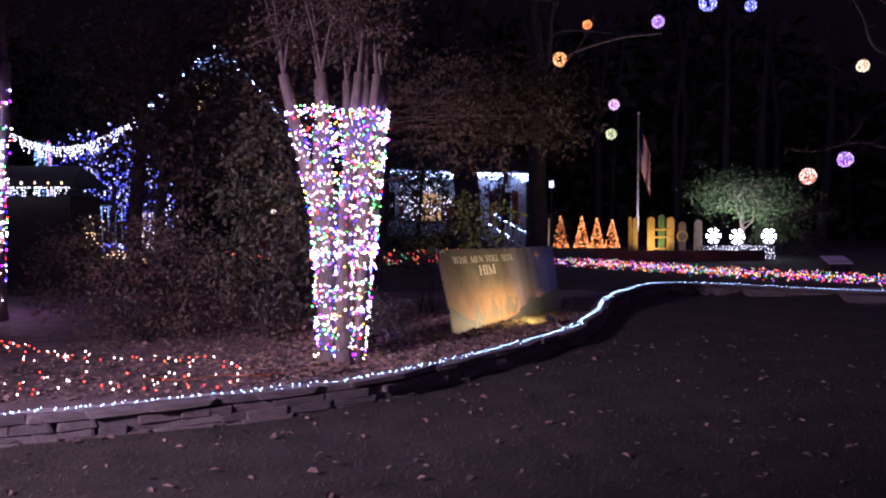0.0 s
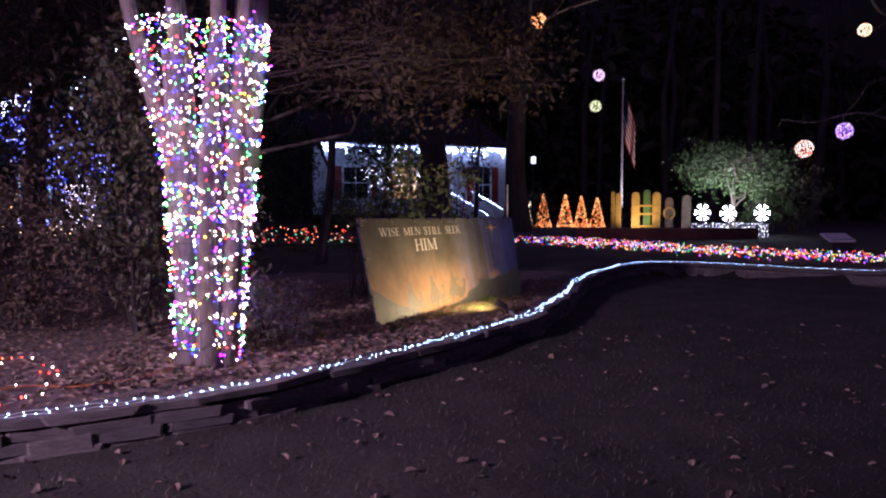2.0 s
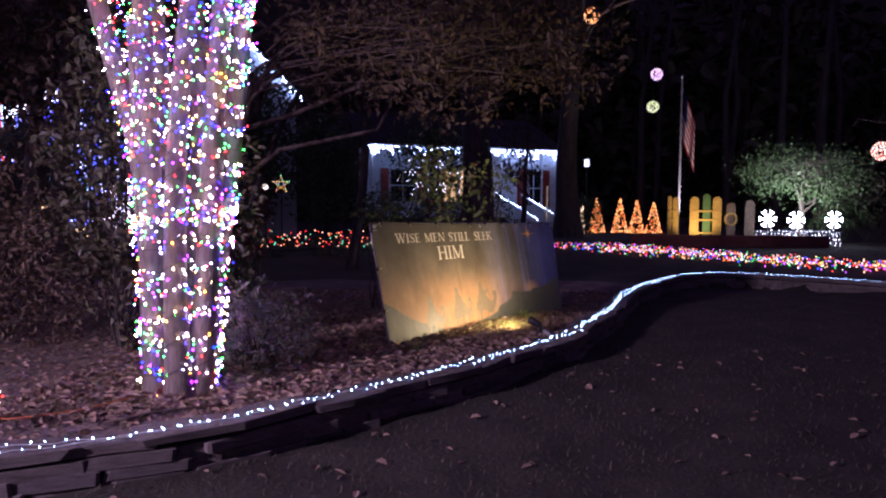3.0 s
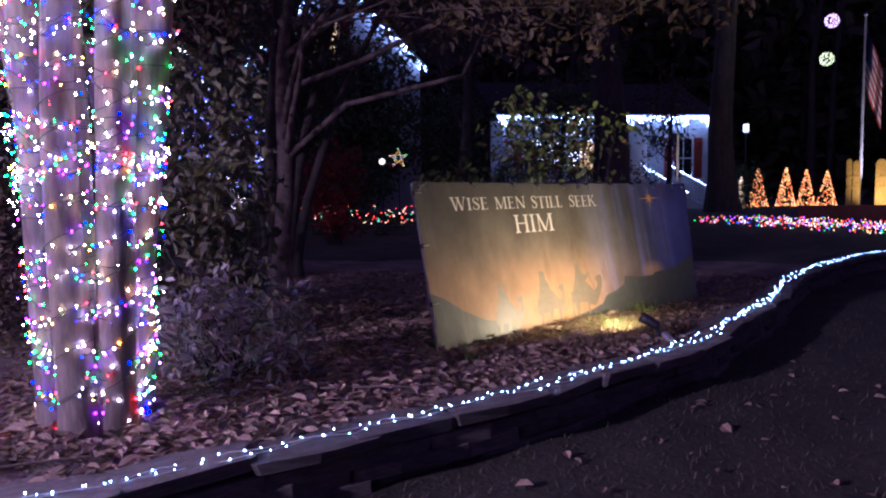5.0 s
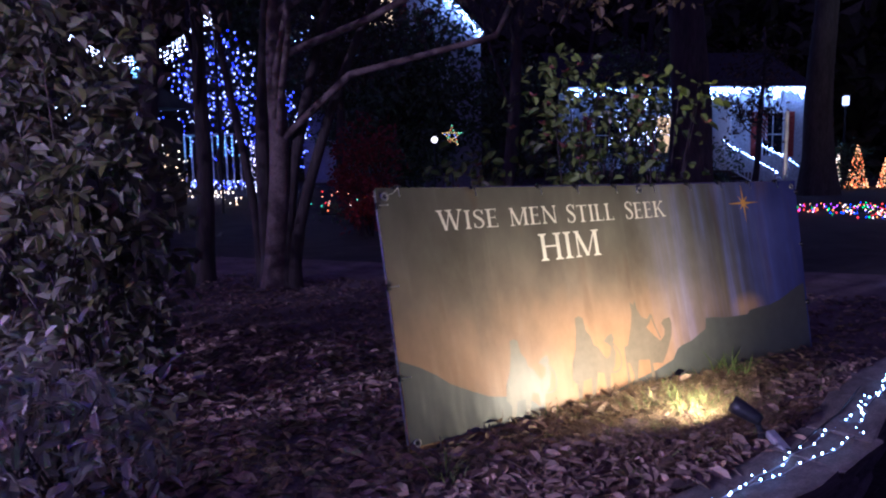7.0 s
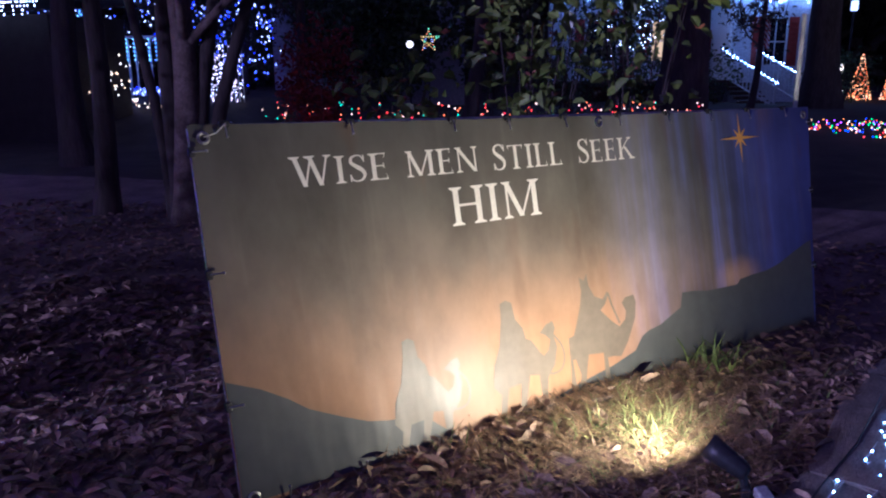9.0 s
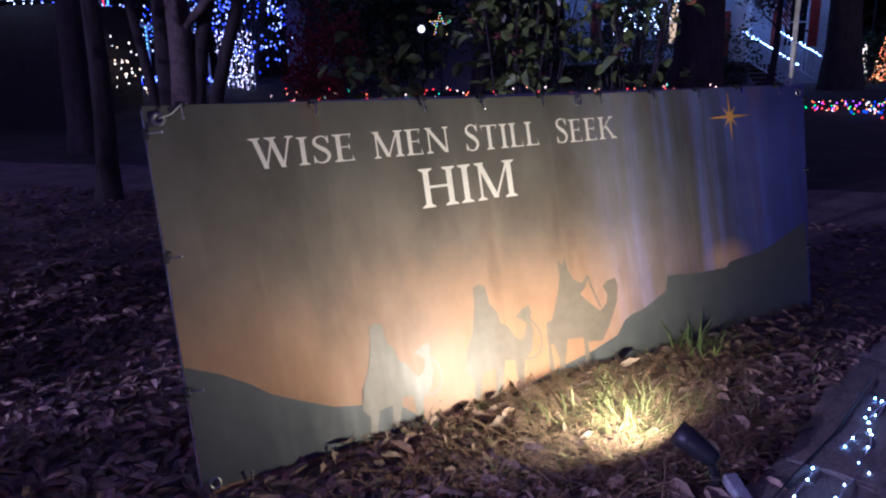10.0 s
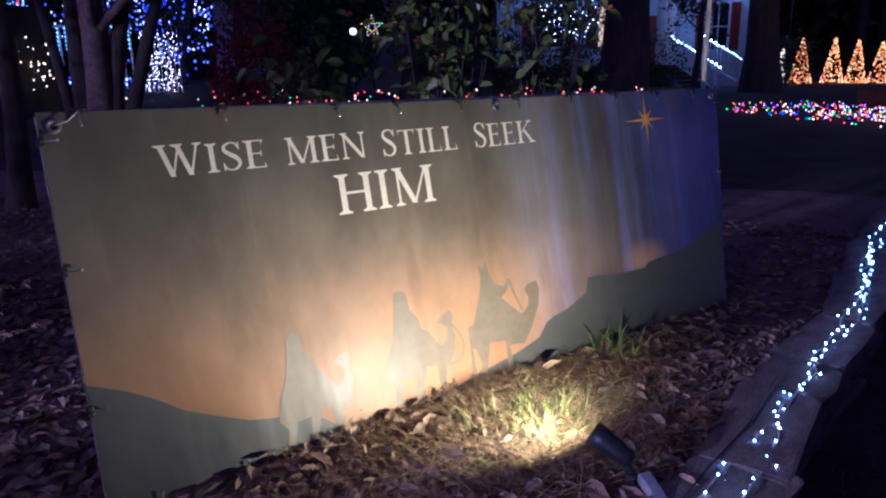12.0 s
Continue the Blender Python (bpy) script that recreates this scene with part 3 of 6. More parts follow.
def print_material():
    m, nt, b = node_mat("banner_print", 0.48)
    b.inputs["Specular IOR Level"].default_value = 0.35
    tc = nt.nodes.new("ShaderNodeTexCoord")
    sep = nt.nodes.new("ShaderNodeSeparateXYZ")
    nt.links.new(tc.outputs["Object"], sep.inputs[0])

    def math_node(op, a, c, clamp=False):
        n = nt.nodes.new("ShaderNodeMath")
        n.operation, n.use_clamp = op, clamp
        for val, sock in ((a, n.inputs[0]), (c, n.inputs[1])):
            if hasattr(val, "node"):
                nt.links.new(val, sock)
            else:
                sock.default_value = val
        return n.outputs[0]

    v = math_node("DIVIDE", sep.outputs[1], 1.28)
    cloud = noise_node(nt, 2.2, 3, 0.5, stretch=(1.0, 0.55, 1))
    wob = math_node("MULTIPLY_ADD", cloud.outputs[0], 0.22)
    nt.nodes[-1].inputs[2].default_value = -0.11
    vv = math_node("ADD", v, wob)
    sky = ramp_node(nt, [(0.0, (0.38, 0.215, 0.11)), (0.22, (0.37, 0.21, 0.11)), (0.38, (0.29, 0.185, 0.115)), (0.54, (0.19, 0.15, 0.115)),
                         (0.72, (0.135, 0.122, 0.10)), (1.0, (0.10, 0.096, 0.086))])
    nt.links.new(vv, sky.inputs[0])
    u = math_node("DIVIDE", sep.outputs[0], 3.4)
    # blue at the right end; its upright streaks are reflections put into the print
    blue = ramp_node(nt, [(0.0, (0, 0, 0)), (0.50, (0, 0, 0)), (0.62, (0.45, 0.45, 0.45)), (0.80, (0.9, 0.9, 0.9)), (1.0, (1, 1, 1))])
    nt.links.new(u, blue.inputs[0])
    streak = noise_node(nt, 1.0, 3, 0.6, stretch=(9.0, 0.6, 1))
    blues = ramp_node(nt, [(0.34, (0.075, 0.078, 0.09)), (0.50, (0.10, 0.11, 0.20)), (0.62, (0.15, 0.18, 0.52)), (0.74, (0.24, 0.28, 0.75))])
    nt.links.new(streak.outputs[0], blues.inputs[0])
    col = mix_node(nt, blue.outputs[0], sky.outputs[0], blues.outputs[0])
    deep = ramp_node(nt, [(0.0, (0, 0, 0)), (0.76, (0, 0, 0)), (0.86, (0.75, 0.75, 0.75)), (1.0, (0.85, 0.85, 0.85))])
    nt.links.new(u, deep.inputs[0])
    col = mix_node(nt, deep.outputs[0], col, (0.085, 0.10, 0.40))
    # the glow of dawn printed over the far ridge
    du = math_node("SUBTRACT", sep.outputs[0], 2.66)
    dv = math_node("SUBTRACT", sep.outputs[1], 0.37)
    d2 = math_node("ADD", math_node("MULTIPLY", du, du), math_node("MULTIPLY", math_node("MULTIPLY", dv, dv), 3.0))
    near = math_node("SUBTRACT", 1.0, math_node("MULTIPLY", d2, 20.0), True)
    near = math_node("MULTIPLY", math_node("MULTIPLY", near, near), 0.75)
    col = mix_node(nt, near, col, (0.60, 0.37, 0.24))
    # pale upright band, strongest at 0.60 of the width
    pale_band = ramp_node(nt, [(0.0, (0, 0, 0)), (0.50, (0, 0, 0)), (0.60, (0.22, 0.22, 0.22)), (0.69, (0, 0, 0))])
    nt.links.new(u, pale_band.inputs[0])
    col = mix_node(nt, pale_band.outputs[0], col, (0.42, 0.41, 0.42))
    runs = noise_node(nt, 1.0, 4, 0.6, stretch=(11.0, 0.9, 1))
    drip = ramp_node(nt, [(0.55, (0, 0, 0)), (0.75, (0.12, 0.12, 0.12))])
    nt.links.new(runs.outputs[0], drip.inputs[0])
    col = mix_node(nt, drip.outputs[0], col, (0.40, 0.36, 0.32))
    brown = noise_node(nt, 1.0, 3, 0.55, stretch=(4.2, 1.1, 1))
    stain = ramp_node(nt, [(0.58, (0, 0, 0)), (0.74, (0.55, 0.55, 0.55))])
    nt.links.new(brown.outputs[0], stain.inputs[0])
    col = mix_node(nt, stain.outputs[0], col, (0.13, 0.07, 0.035))
    dirt = noise_node(nt, 2.8, 5, 0.6, stretch=(1.0, 0.6, 1))
    shade = ramp_node(nt, [(0.30, (0.60, 0.60, 0.60)), (0.64, (1.12, 1.12, 1.12))])
    nt.links.new(dirt.outputs[0], shade.inputs[0])
    col = mix_node(nt, 1.0, col, shade.outputs[0], "MULTIPLY")
    nt.links.new(col, b.inputs["Base Color"])
    vinyl_folds(nt, b)
    return m


def glyph(ch):
    """A roman capital of height 1 with thick and thin strokes and bracketed serifs: its polygons and width."""
    T, t, f = 0.15, 0.065, 0.045
    polys = []

    def quad(x0, y0, x1, y1):
        polys.append([(x0, y0), (x1, y0), (x1, y1), (x0, y1)])

    def foot(x, y, w, reach=0.10):
        """A serif under (y 0) or over (y 1) a stroke of width w."""
        d = f if y == 0 else -f
        polys.append([(x - w / 2 - reach, y), (x + w / 2 + reach, y), (x + w / 2 + reach, y + d * 0.7), (x + w / 2, y + 2 * d), (x - w / 2, y + 2 * d), (x - w / 2 - reach, y + d * 0.7)][::1 if y == 0 else -1])

    def stem(x, w=T, low=True, high=True):
        quad(x - w / 2, 0, x + w / 2, 1)
        if low:
            foot(x, 0, w)
        if high:
            foot(x, 1, w)

    def slope(x0, y0, x1, y1, w):
        polys.append([(x0 - w / 2, y0), (x0 + w / 2, y0), (x1 + w / 2, y1), (x1 - w / 2, y1)])

    def tip(x, y, dx, dy):
        polys.append([(x, y), (x + dx, y), (x + dx * 1.3, y + dy)])

    if ch == "I":
        stem(0.18)
        wide = 0.36
    elif ch == "H":
        stem(0.18)
        stem(0.80)
        quad(0.18, 0.49, 0.80, 0.49 + t)
        wide = 0.98
    elif ch == "E":
        stem(0.18)
        quad(0.18, 1 - f, 0.62, 1)
        quad(0.18, 0.50, 0.54, 0.50 + f)
        quad(0.18, 0, 0.66, f)
        tip(0.62, 1, -0.05, -0.22)
        tip(0.66, 0, -0.05, 0.24)
        quad(0.51, 0.43, 0.545, 0.62)
        wide = 0.72
    elif ch == "L":
        stem(0.18)
        quad(0.18, 0, 0.64, f)
        tip(0.64, 0, -0.05, 0.26)
        wide = 0.68
    elif ch == "T":
        stem(0.40, T, True, False)
        quad(0.03, 1 - f, 0.77, 1)
        tip(0.03, 1, 0.05, -0.22)
        tip(0.77, 1, -0.05, -0.22)
        wide = 0.80
    elif ch == "N":
        stem(0.16, t)
        stem(0.86, t, False)
        slope(0.13, 1, 0.84, 0, T * 1.1)
        wide = 1.0
    elif ch == "M":
        stem(0.17, t)
        stem(1.02, T)
        slope(0.17, 1, 0.58, 0.03, T)
        slope(0.58, 0.03, 0.99, 1, t)
        wide = 1.20
    elif ch == "W":
        slope(0.14, 1, 0.42, 0, T)
        slope(0.42, 0, 0.66, 0.92, t)
        slope(0.62, 1, 0.94, 0, T)
        slope(0.94, 0, 1.20, 1, t)
        foot(0.14, 1, T)
        foot(0.62, 1, T)
        foot(1.20, 1, t)
        wide = 1.34
    elif ch == "K":
        stem(0.18)
        slope(0.24, 0.42, 0.72, 1, t)
        slope(0.42, 0.58, 0.82, 0, T)
        foot(0.72, 1, t)
        foot(0.82, 0, T)
        wide = 0.96
    else:
        c = spline([(0.56, 0.80), (0.48, 0.94), (0.33, 0.975), (0.16, 0.89), (0.14, 0.72), (0.30, 0.57), (0.47, 0.44), (0.56, 0.27), (0.48, 0.09), (0.30, 0.025), (0.15, 0.08), (0.08, 0.22)], 0.035)
        w = np.interp(np.linspace(0, 1, len(c)), [0, 0.15, 0.35, 0.5, 0.65, 0.85, 1], [0.05, 0.05, 0.12, 0.16, 0.12, 0.05, 0.05])
        d = np.gradient(c, axis=0)
        d /= np.linalg.norm(d, axis=1)[:, None]
        a, b = c + np.stack([-d[:, 1], d[:, 0]], 1) * w[:, None] / 2, c - np.stack([-d[:, 1], d[:, 0]], 1) * w[:, None] / 2
        polys += [[tuple(b[i]), tuple(b[i + 1]), tuple(a[i + 1]), tuple(a[i])] for i in range(len(c) - 1)]
        quad(0.54, 0.72, 0.585, 0.98)
        quad(0.055, 0.02, 0.10, 0.28)
        wide = 0.66
    return polys, wide


def lettering(text, u0, u1, v0, cap, parent):
    """One word as raised print, fitted between u0 and u1."""
    word = new("word")
    word.parent = parent
    tagged(word, "cream lettering " + text)
    shapes = [glyph(ch) for ch in text]
    gap = 0.07
    k = (u1 - u0) / (sum(w for _, w in shapes) + gap * (len(text) - 1))
    x = u0
    for i, (polys, wide) in enumerate(shapes):
        tall = cap * (1.08 if i == 0 and len(text) > 3 else 1.0)
        verts, faces = [], []
        for q, poly in enumerate(polys):
            n = len(verts)
            verts += [(x + a * k, v0 + b * tall, 0.0004 + 0.00005 * q) for a, b in poly]
            faces.append(tuple(range(n, n + len(poly))))
        raw("letter", verts, faces, M_CREAM, word)
        x += (wide + gap) * k


def flat_shape(name, outline, material, parent, lift=0.003, label=""):
    pts = [Vector((u, v, lift)) for u, v in outline]
    tris = mathutils.geometry.tessellate_polygon([pts])
    faces = [t if (pts[t[1]] - pts[t[0]]).cross(pts[t[2]] - pts[t[0]]).z > 0 else t[::-1] for t in tris]
    return raw(name, pts, faces, material, parent, label)


RIDER_UPRIGHT = [(0.03, 0.49), (0.09, 0.50), (0.15, 0.62), (0.20, 0.74), (0.23, 0.86), (0.22, 0.98), (0.27, 0.94), (0.31, 1.0), (0.32, 0.89), (0.37, 0.79),
                 (0.46, 0.75), (0.52, 0.81), (0.54, 0.79), (0.48, 0.70), (0.42, 0.66), (0.53, 0.55), (0.62, 0.48), (0.70, 0.53), (0.72, 0.60), (0.68, 0.68),
                 (0.73, 0.72), (0.83, 0.73), (0.85, 0.66), (0.82, 0.52), (0.70, 0.33), (0.60, 0.22), (0.50, 0.24), (0.44, 0.24), (0.45, 0.03), (0.39, 0.04),
                 (0.40, 0.29), (0.23, 0.31), (0.17, 0.10), (0.16, 0.02), (0.09, 0.02), (0.12, 0.16), (0.08, 0.30), (0.05, 0.30), (0.06, 0.03), (0.0, 0.04),
                 (0.02, 0.25)]
RIDER_CLOAKED = [(0.0, 0.28), (0.03, 0.46), (0.11, 0.62), (0.16, 0.84), (0.17, 0.98), (0.23, 1.0), (0.29, 0.97), (0.31, 0.82), (0.38, 0.73), (0.40, 0.63),
                 (0.46, 0.60), (0.54, 0.48), (0.58, 0.44), (0.64, 0.48), (0.67, 0.57), (0.62, 0.62), (0.56, 0.65), (0.64, 0.71), (0.72, 0.73), (0.74, 0.66),
                 (0.71, 0.60), (0.74, 0.49), (0.69, 0.33), (0.60, 0.24), (0.56, 0.02), (0.51, 0.02), (0.50, 0.28), (0.40, 0.30), (0.32, 0.04), (0.26, 0.04),
                 (0.29, 0.25), (0.16, 0.24), (0.10, 0.03), (0.04, 0.04), (0.07, 0.20)]


for printed in (M_SILH, M_PALESILH, M_HILLS):
    vinyl_folds(printed.node_tree, printed.node_tree.nodes["Principled BSDF"])


def camel(u, v, s, parent, material, outline):
    """A camel with its rider as one printed outline, and its rein or staff."""
    flat_shape("camel_silhouette", [(u + a * s, v + b * s) for a, b in outline], material, parent, 0.0011, "dark printed silhouette of a camel and rider")
    rein = [(0.70, 0.62), (0.79, 0.50), (0.81, 0.38), (0.76, 0.28), (0.66, 0.26), (0.60, 0.29)] if outline is RIDER_CLOAKED else [(0.53, 0.79), (0.56, 0.68), (0.60, 0.58), (0.64, 0.48)]
    c = spline(rein, 0.03)
    d = np.gradient(c, axis=0)
    d /= np.linalg.norm(d, axis=1)[:, None]
    n = np.stack([-d[:, 1], d[:, 0]], 1) * 0.010
    flat_shape("rein_silhouette", [(u + a * s, v + b * s) for a, b in np.vstack([c + n, (c - n)[::-1]])], material, parent, 0.0014)


def banner():
    thing = new("banner")
    thing.empty_display_size = 0.1
    thing.matrix_basis = BAN_M
    tagged(thing, "printed vinyl banner lit from below, clipped to a leaning frame", "banner")
    nu, nv = 90, 36
    verts, faces = [], []
    for side in (0, 1):
        for j in range(nv + 1):
            for i in range(nu + 1):
                s, t = i / nu, j / nv
                u, v = ban_edge(s, t)
                w = 0.002 * math.sin(23 * s + 1.5) * (1 - t) ** 9
                v += 0.006 * math.sin(31 * s) * (1 - t) ** 6
                verts.append((u, v, w * 0.45 - 0.0005 - 0.003 * side))
    row = nu + 1
    n = row * (nv + 1)
    for j in range(nv):
        for i in range(nu):
            a = j * row + i
            faces.append((a, a + 1, a + row + 1, a + row))
            faces.append((n + a, n + a + row, n + a + row + 1, n + a + 1))
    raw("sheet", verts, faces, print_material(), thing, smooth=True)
    lettering("WISE", 0.315, 0.706, 1.041, 0.100, thing)
    lettering("MEN", 0.776, 1.116, 1.039, 0.100, thing)
    lettering("STILL", 1.185, 1.563, 1.032, 0.100, thing)
    lettering("SEEK", 1.651, 2.003, 1.028, 0.100, thing)
    lettering("HIM", 0.955, 1.412, 0.829, 0.153, thing)
    # star of eight points
    out = []
    for k in range(16):
        a = math.pi * k / 8 + math.pi / 2
        rr = 0.022 if k % 2 else ((0.135 if k % 8 == 0 else 0.165) if k % 4 == 0 else 0.07)
        out.append((2.785 + rr * math.cos(a), 1.079 + rr * math.sin(a)))
    flat_shape("star", out, M_GOLDPRINT, thing, 0.0016, "gold printed star")
    flat_shape("hill", [(-0.012, 0.0), (0.86, 0.0), (0.74, 0.10), (0.64, 0.135), (0.56, 0.145), (0.48, 0.162), (0.376, 0.207), (0.26, 0.263), (0.19, 0.317), (0.10, 0.371), (-0.012, 0.42)],
               M_HILLS, thing, 0.0007, "dark printed dune")
    flat_shape("hill", [(1.10, 0.015), (3.255, 0.015), (3.30, 0.475), (3.22, 0.455), (3.12, 0.425), (3.0, 0.385), (2.875, 0.363), (2.77, 0.360), (2.66, 0.351), (2.628, 0.327),
                        (2.50, 0.330), (2.40, 0.333), (2.30, 0.348), (2.215, 0.354), (2.194, 0.285), (2.12, 0.258), (2.045, 0.229), (1.96, 0.216), (1.915, 0.198), (1.86, 0.140),
                        (1.71, 0.102), (1.52, 0.071), (1.385, 0.045)], M_HILLS, thing, 0.0007, "dark printed ridge")
    camel(1.455, 0.02, 0.52, thing, M_SILH, RIDER_UPRIGHT)
    camel(1.05, 0.02, 0.475, thing, M_SILH, RIDER_CLOAKED)
    camel(0.585, 0.0, 0.43, thing, M_PALESILH, RIDER_CLOAKED)
    # frame behind
    bm = bmesh.new()
    for s0, t0, s1, t1 in ((0, 0, 0, 1), (0, 1, 1, 1), (1, 1, 1, 0), (0, 0.5, 1, 0.5)):
        (u0, v0), (u1, v1) = ban_edge(s0, t0), ban_edge(s1, t1)
        rod(bm, (u0 + (0.01 if s0 == 0 else -0.01), v0 - 0.01 * t0, -0.022), (u1 + (0.01 if s1 == 0 else -0.01), v1 - 0.01 * t1, -0.022), 0.012)
    part("frame", bm, M_GREYMETAL, thing)
    for s in (0.12, 0.5, 0.9):
        bm = bmesh.new()
        u, v = ban_edge(s, 0.9)
        rod(bm, (u, 0.75, -0.03), (u, -0.12, -0.42), 0.011)
        part("prop", bm, M_BLACK, thing)
    bm = bmesh.new()
    u, v = ban_edge(1, 1)
    rod(bm, (u - 0.05, -0.05, -0.36), (u - 0.05, v + 0.50, 0.075), 0.013)
    part("end_pole", bm, M_TRIM, thing, "white pole standing above the banner's end")
    # binder clips round the edge
    def clip(u, v, ang):
        bm = bmesh.new()
        box(bm, (0.034, 0.022, 0.024), pose(u, v, 0.0, 0, 0, ang), 0.004)
        ob = part("binder_clip", bm, M_BLACK, thing)
        bm = bmesh.new()
        d = Vector((math.sin(math.radians(ang)), -math.cos(math.radians(ang)), 0))
        p = Vector((u, v, 0.012))
        rod(bm, p, p + d * 0.042 + Vector((0, 0, 0.006)), 0.0028, sides=6)
        bmesh.ops.create_icosphere(bm, subdivisions=1, radius=0.006, matrix=Matrix.Translation(p + d * 0.046 + Vector((0, 0, 0.007))))
        part("clip_lever", bm, M_STEEL, ob, "steel lever")
    for s in (0.035, 0.17, 0.30, 0.38, 0.47, 0.565, 0.66, 0.75, 0.84, 0.93):
        u, v = ban_edge(s, 1)
        clip(u, v, 0)
    for t in (0.28, 0.62, 0.93):
        u, v = ban_edge(0, t)
        clip(u, v, 90)
        u, v = ban_edge(1, t)
        clip(u, v, -90)
    for s in (0.05, 0.14, 0.24, 0.55):
        u, v = ban_edge(s, 0)
        clip(u, v + 0.006, 180)
    for s, t in ((0.013, 0.965), (0.013, 0.035), (0.53, 0.975), (0.985, 0.965)):
        u, v = ban_edge(s, t)
        bm = bmesh.new()
        seg, ring = 20, 8
        vs = [[bm.verts.new((u + (0.017 + 0.006 * math.cos(2 * math.pi * j / ring)) * math.cos(2 * math.pi * i / seg),
                             v + (0.017 + 0.006 * math.cos(2 * math.pi * j / ring)) * math.sin(2 * math.pi * i / seg),
                             0.003 + 0.005 * math.sin(2 * math.pi * j / ring))) for j in range(ring)] for i in range(seg)]
        for i in range(seg):
            for j in range(ring):
                bm.faces.new((vs[i][j], vs[(i + 1) % seg][j], vs[(i + 1) % seg][(j + 1) % ring], vs[i][(j + 1) % ring]))
        part("grommet", bm, M_STEEL, thing, "steel grommet")
    t = Tubes()
    t.add([(0.03, 1.235, 0.006), (0.07, 1.245, 0.02), (0.11, 1.28, 0.01), (0.14, 1.285, -0.02)], 0.002, 5)
    t.put("tie", M_WHITEWIRE, thing, "thin white tie")


# ---- floodlight at the banner ----
def floodlight():
    x, y = 2.37, 11.42
    z = gz(x, y)
    thing = empty("floodlight", (x, y, z), "small black bullet floodlight on a stake, switched on", "floodlight")
    aim = HEAD_AIM
    head_at = FLOOD_AT - aim * 0.085 - Vector((x, y, z))
    turn = aim.to_track_quat("Z", "Y").to_matrix().to_4x4()
    bm = bmesh.new()
    m = Matrix.Translation(head_at) @ turn
    prof = [(-0.075, 0.0), (-0.075, 0.020), (-0.062, 0.030), (-0.03, 0.034), (0.03, 0.040), (0.075, 0.043), (0.075, 0.038), (0.045, 0.036), (0.04, 0.0)]
    rings = []
    for h, rr in prof:
        rings.append([bm.verts.new(m @ Vector((rr * math.cos(2 * math.pi * k / 20), rr * math.sin(2 * math.pi * k / 20), h))) for k in range(20)] if rr else [bm.verts.new(m @ Vector((0, 0, h)))])
    for a, b in zip(rings, rings[1:]):
        for k in range(20):
            k2 = (k + 1) % 20
            if len(a) == 1:
                bm.faces.new((a[0], b[k2], b[k]))
            elif len(b) == 1:
                bm.faces.new((a[k], a[k2], b[0]))
            else:
                bm.faces.new((a[k], a[k2], b[k2], b[k]))
    head_ob = part("head", bm, M_BLACK, thing)
    head_ob.data.shade_smooth()
    bm = bmesh.new()
    bmesh.ops.create_circle(bm, cap_ends=True, segments=20, radius=0.034, matrix=m @ Matrix.Translation((0, 0, 0.047)))
    part("lens", bm, G_LENS, head_ob, "glowing warm lens")
    bm = bmesh.new()
    rod(bm, head_at - aim * 0.05, (0.0, 0.0, 0.05), 0.014)
    box(bm, (0.03, 0.045, 0.04), pose(0.0, 0.0, 0.05), 0.006)
    part("bracket", bm, M_BLACK, thing)
    bm = bmesh.new()
    rod(bm, (0, 0, 0.05), (0.01, 0.0, -0.12), 0.012, 0.004, 6)
    part("stake", bm, M_BLACK, thing)
    bm = bmesh.new()
    box(bm, (0.05, 0.14, 0.035), pose(0.075, -0.04, 0.03, 25, 0, 35), 0.008)
    part("junction_box", bm, M_GREYMETAL, thing, "grey junction box")
    t = Tubes()
    t.add([(2.42, 11.38, gz(2.42, 11.38) + 0.02), (2.5, 11.3, -0.255), (2.62, 11.55, -0.25), (2.8, 11.9, -0.25), (3.0, 12.4, -0.25)], 0.004, 5)
    tagged(t.put("power_cable", M_BLACK), "thin black cable running over the stones", "cable")


# ---- ground clutter ----
def in_bed(n, x0, x1, y0, y1, margin=0.2):
    x, y = RNG.uniform(x0, x1, n), RNG.uniform(y0, y1, n)
    s = above_wall(x, y)
    k = s > margin
    return x[k], y[k]


def blades(name, x, y, length, width, material, label, category, lift=0.0, flat=0.3):
    z = ground_z(x, y) + lift
    n = len(x)
    a = RNG.uniform(0, 6.283, n)
    el = np.abs(RNG.normal(1.15, 0.35, n)) * (1 - flat) + np.abs(RNG.normal(0.1, 0.12, n)) * flat
    L = length * RNG.uniform(0.5, 1.3, n)
    d = np.stack([np.cos(a) * np.cos(el), np.sin(a) * np.cos(el), np.sin(el)], 1) * L[:, None]
    w = np.stack([-np.sin(a), np.cos(a), np.zeros(n)], 1) * width
    p = np.stack([x, y, z], 1)
    bend = np.stack([np.cos(a), np.sin(a), -0.4 * np.ones(n)], 1) * (L * 0.25)[:, None] * (1 - flat)
    v = np.stack([p - w / 2, p + w / 2, p + d * 0.6 + w * 0.35, p + d * 0.6 - w * 0.35, p + d + bend], 1).reshape(-1, 3)
    o = 5 * np.arange(n)[:, None]
    quads = np.array([[0, 1, 2, 3]]) + o
    tris = np.array([[3, 2, 4]]) + o
    return tagged(raw(name, v.tolist(), quads.tolist() + tris.tolist(), material), label, category, kind="stuff")


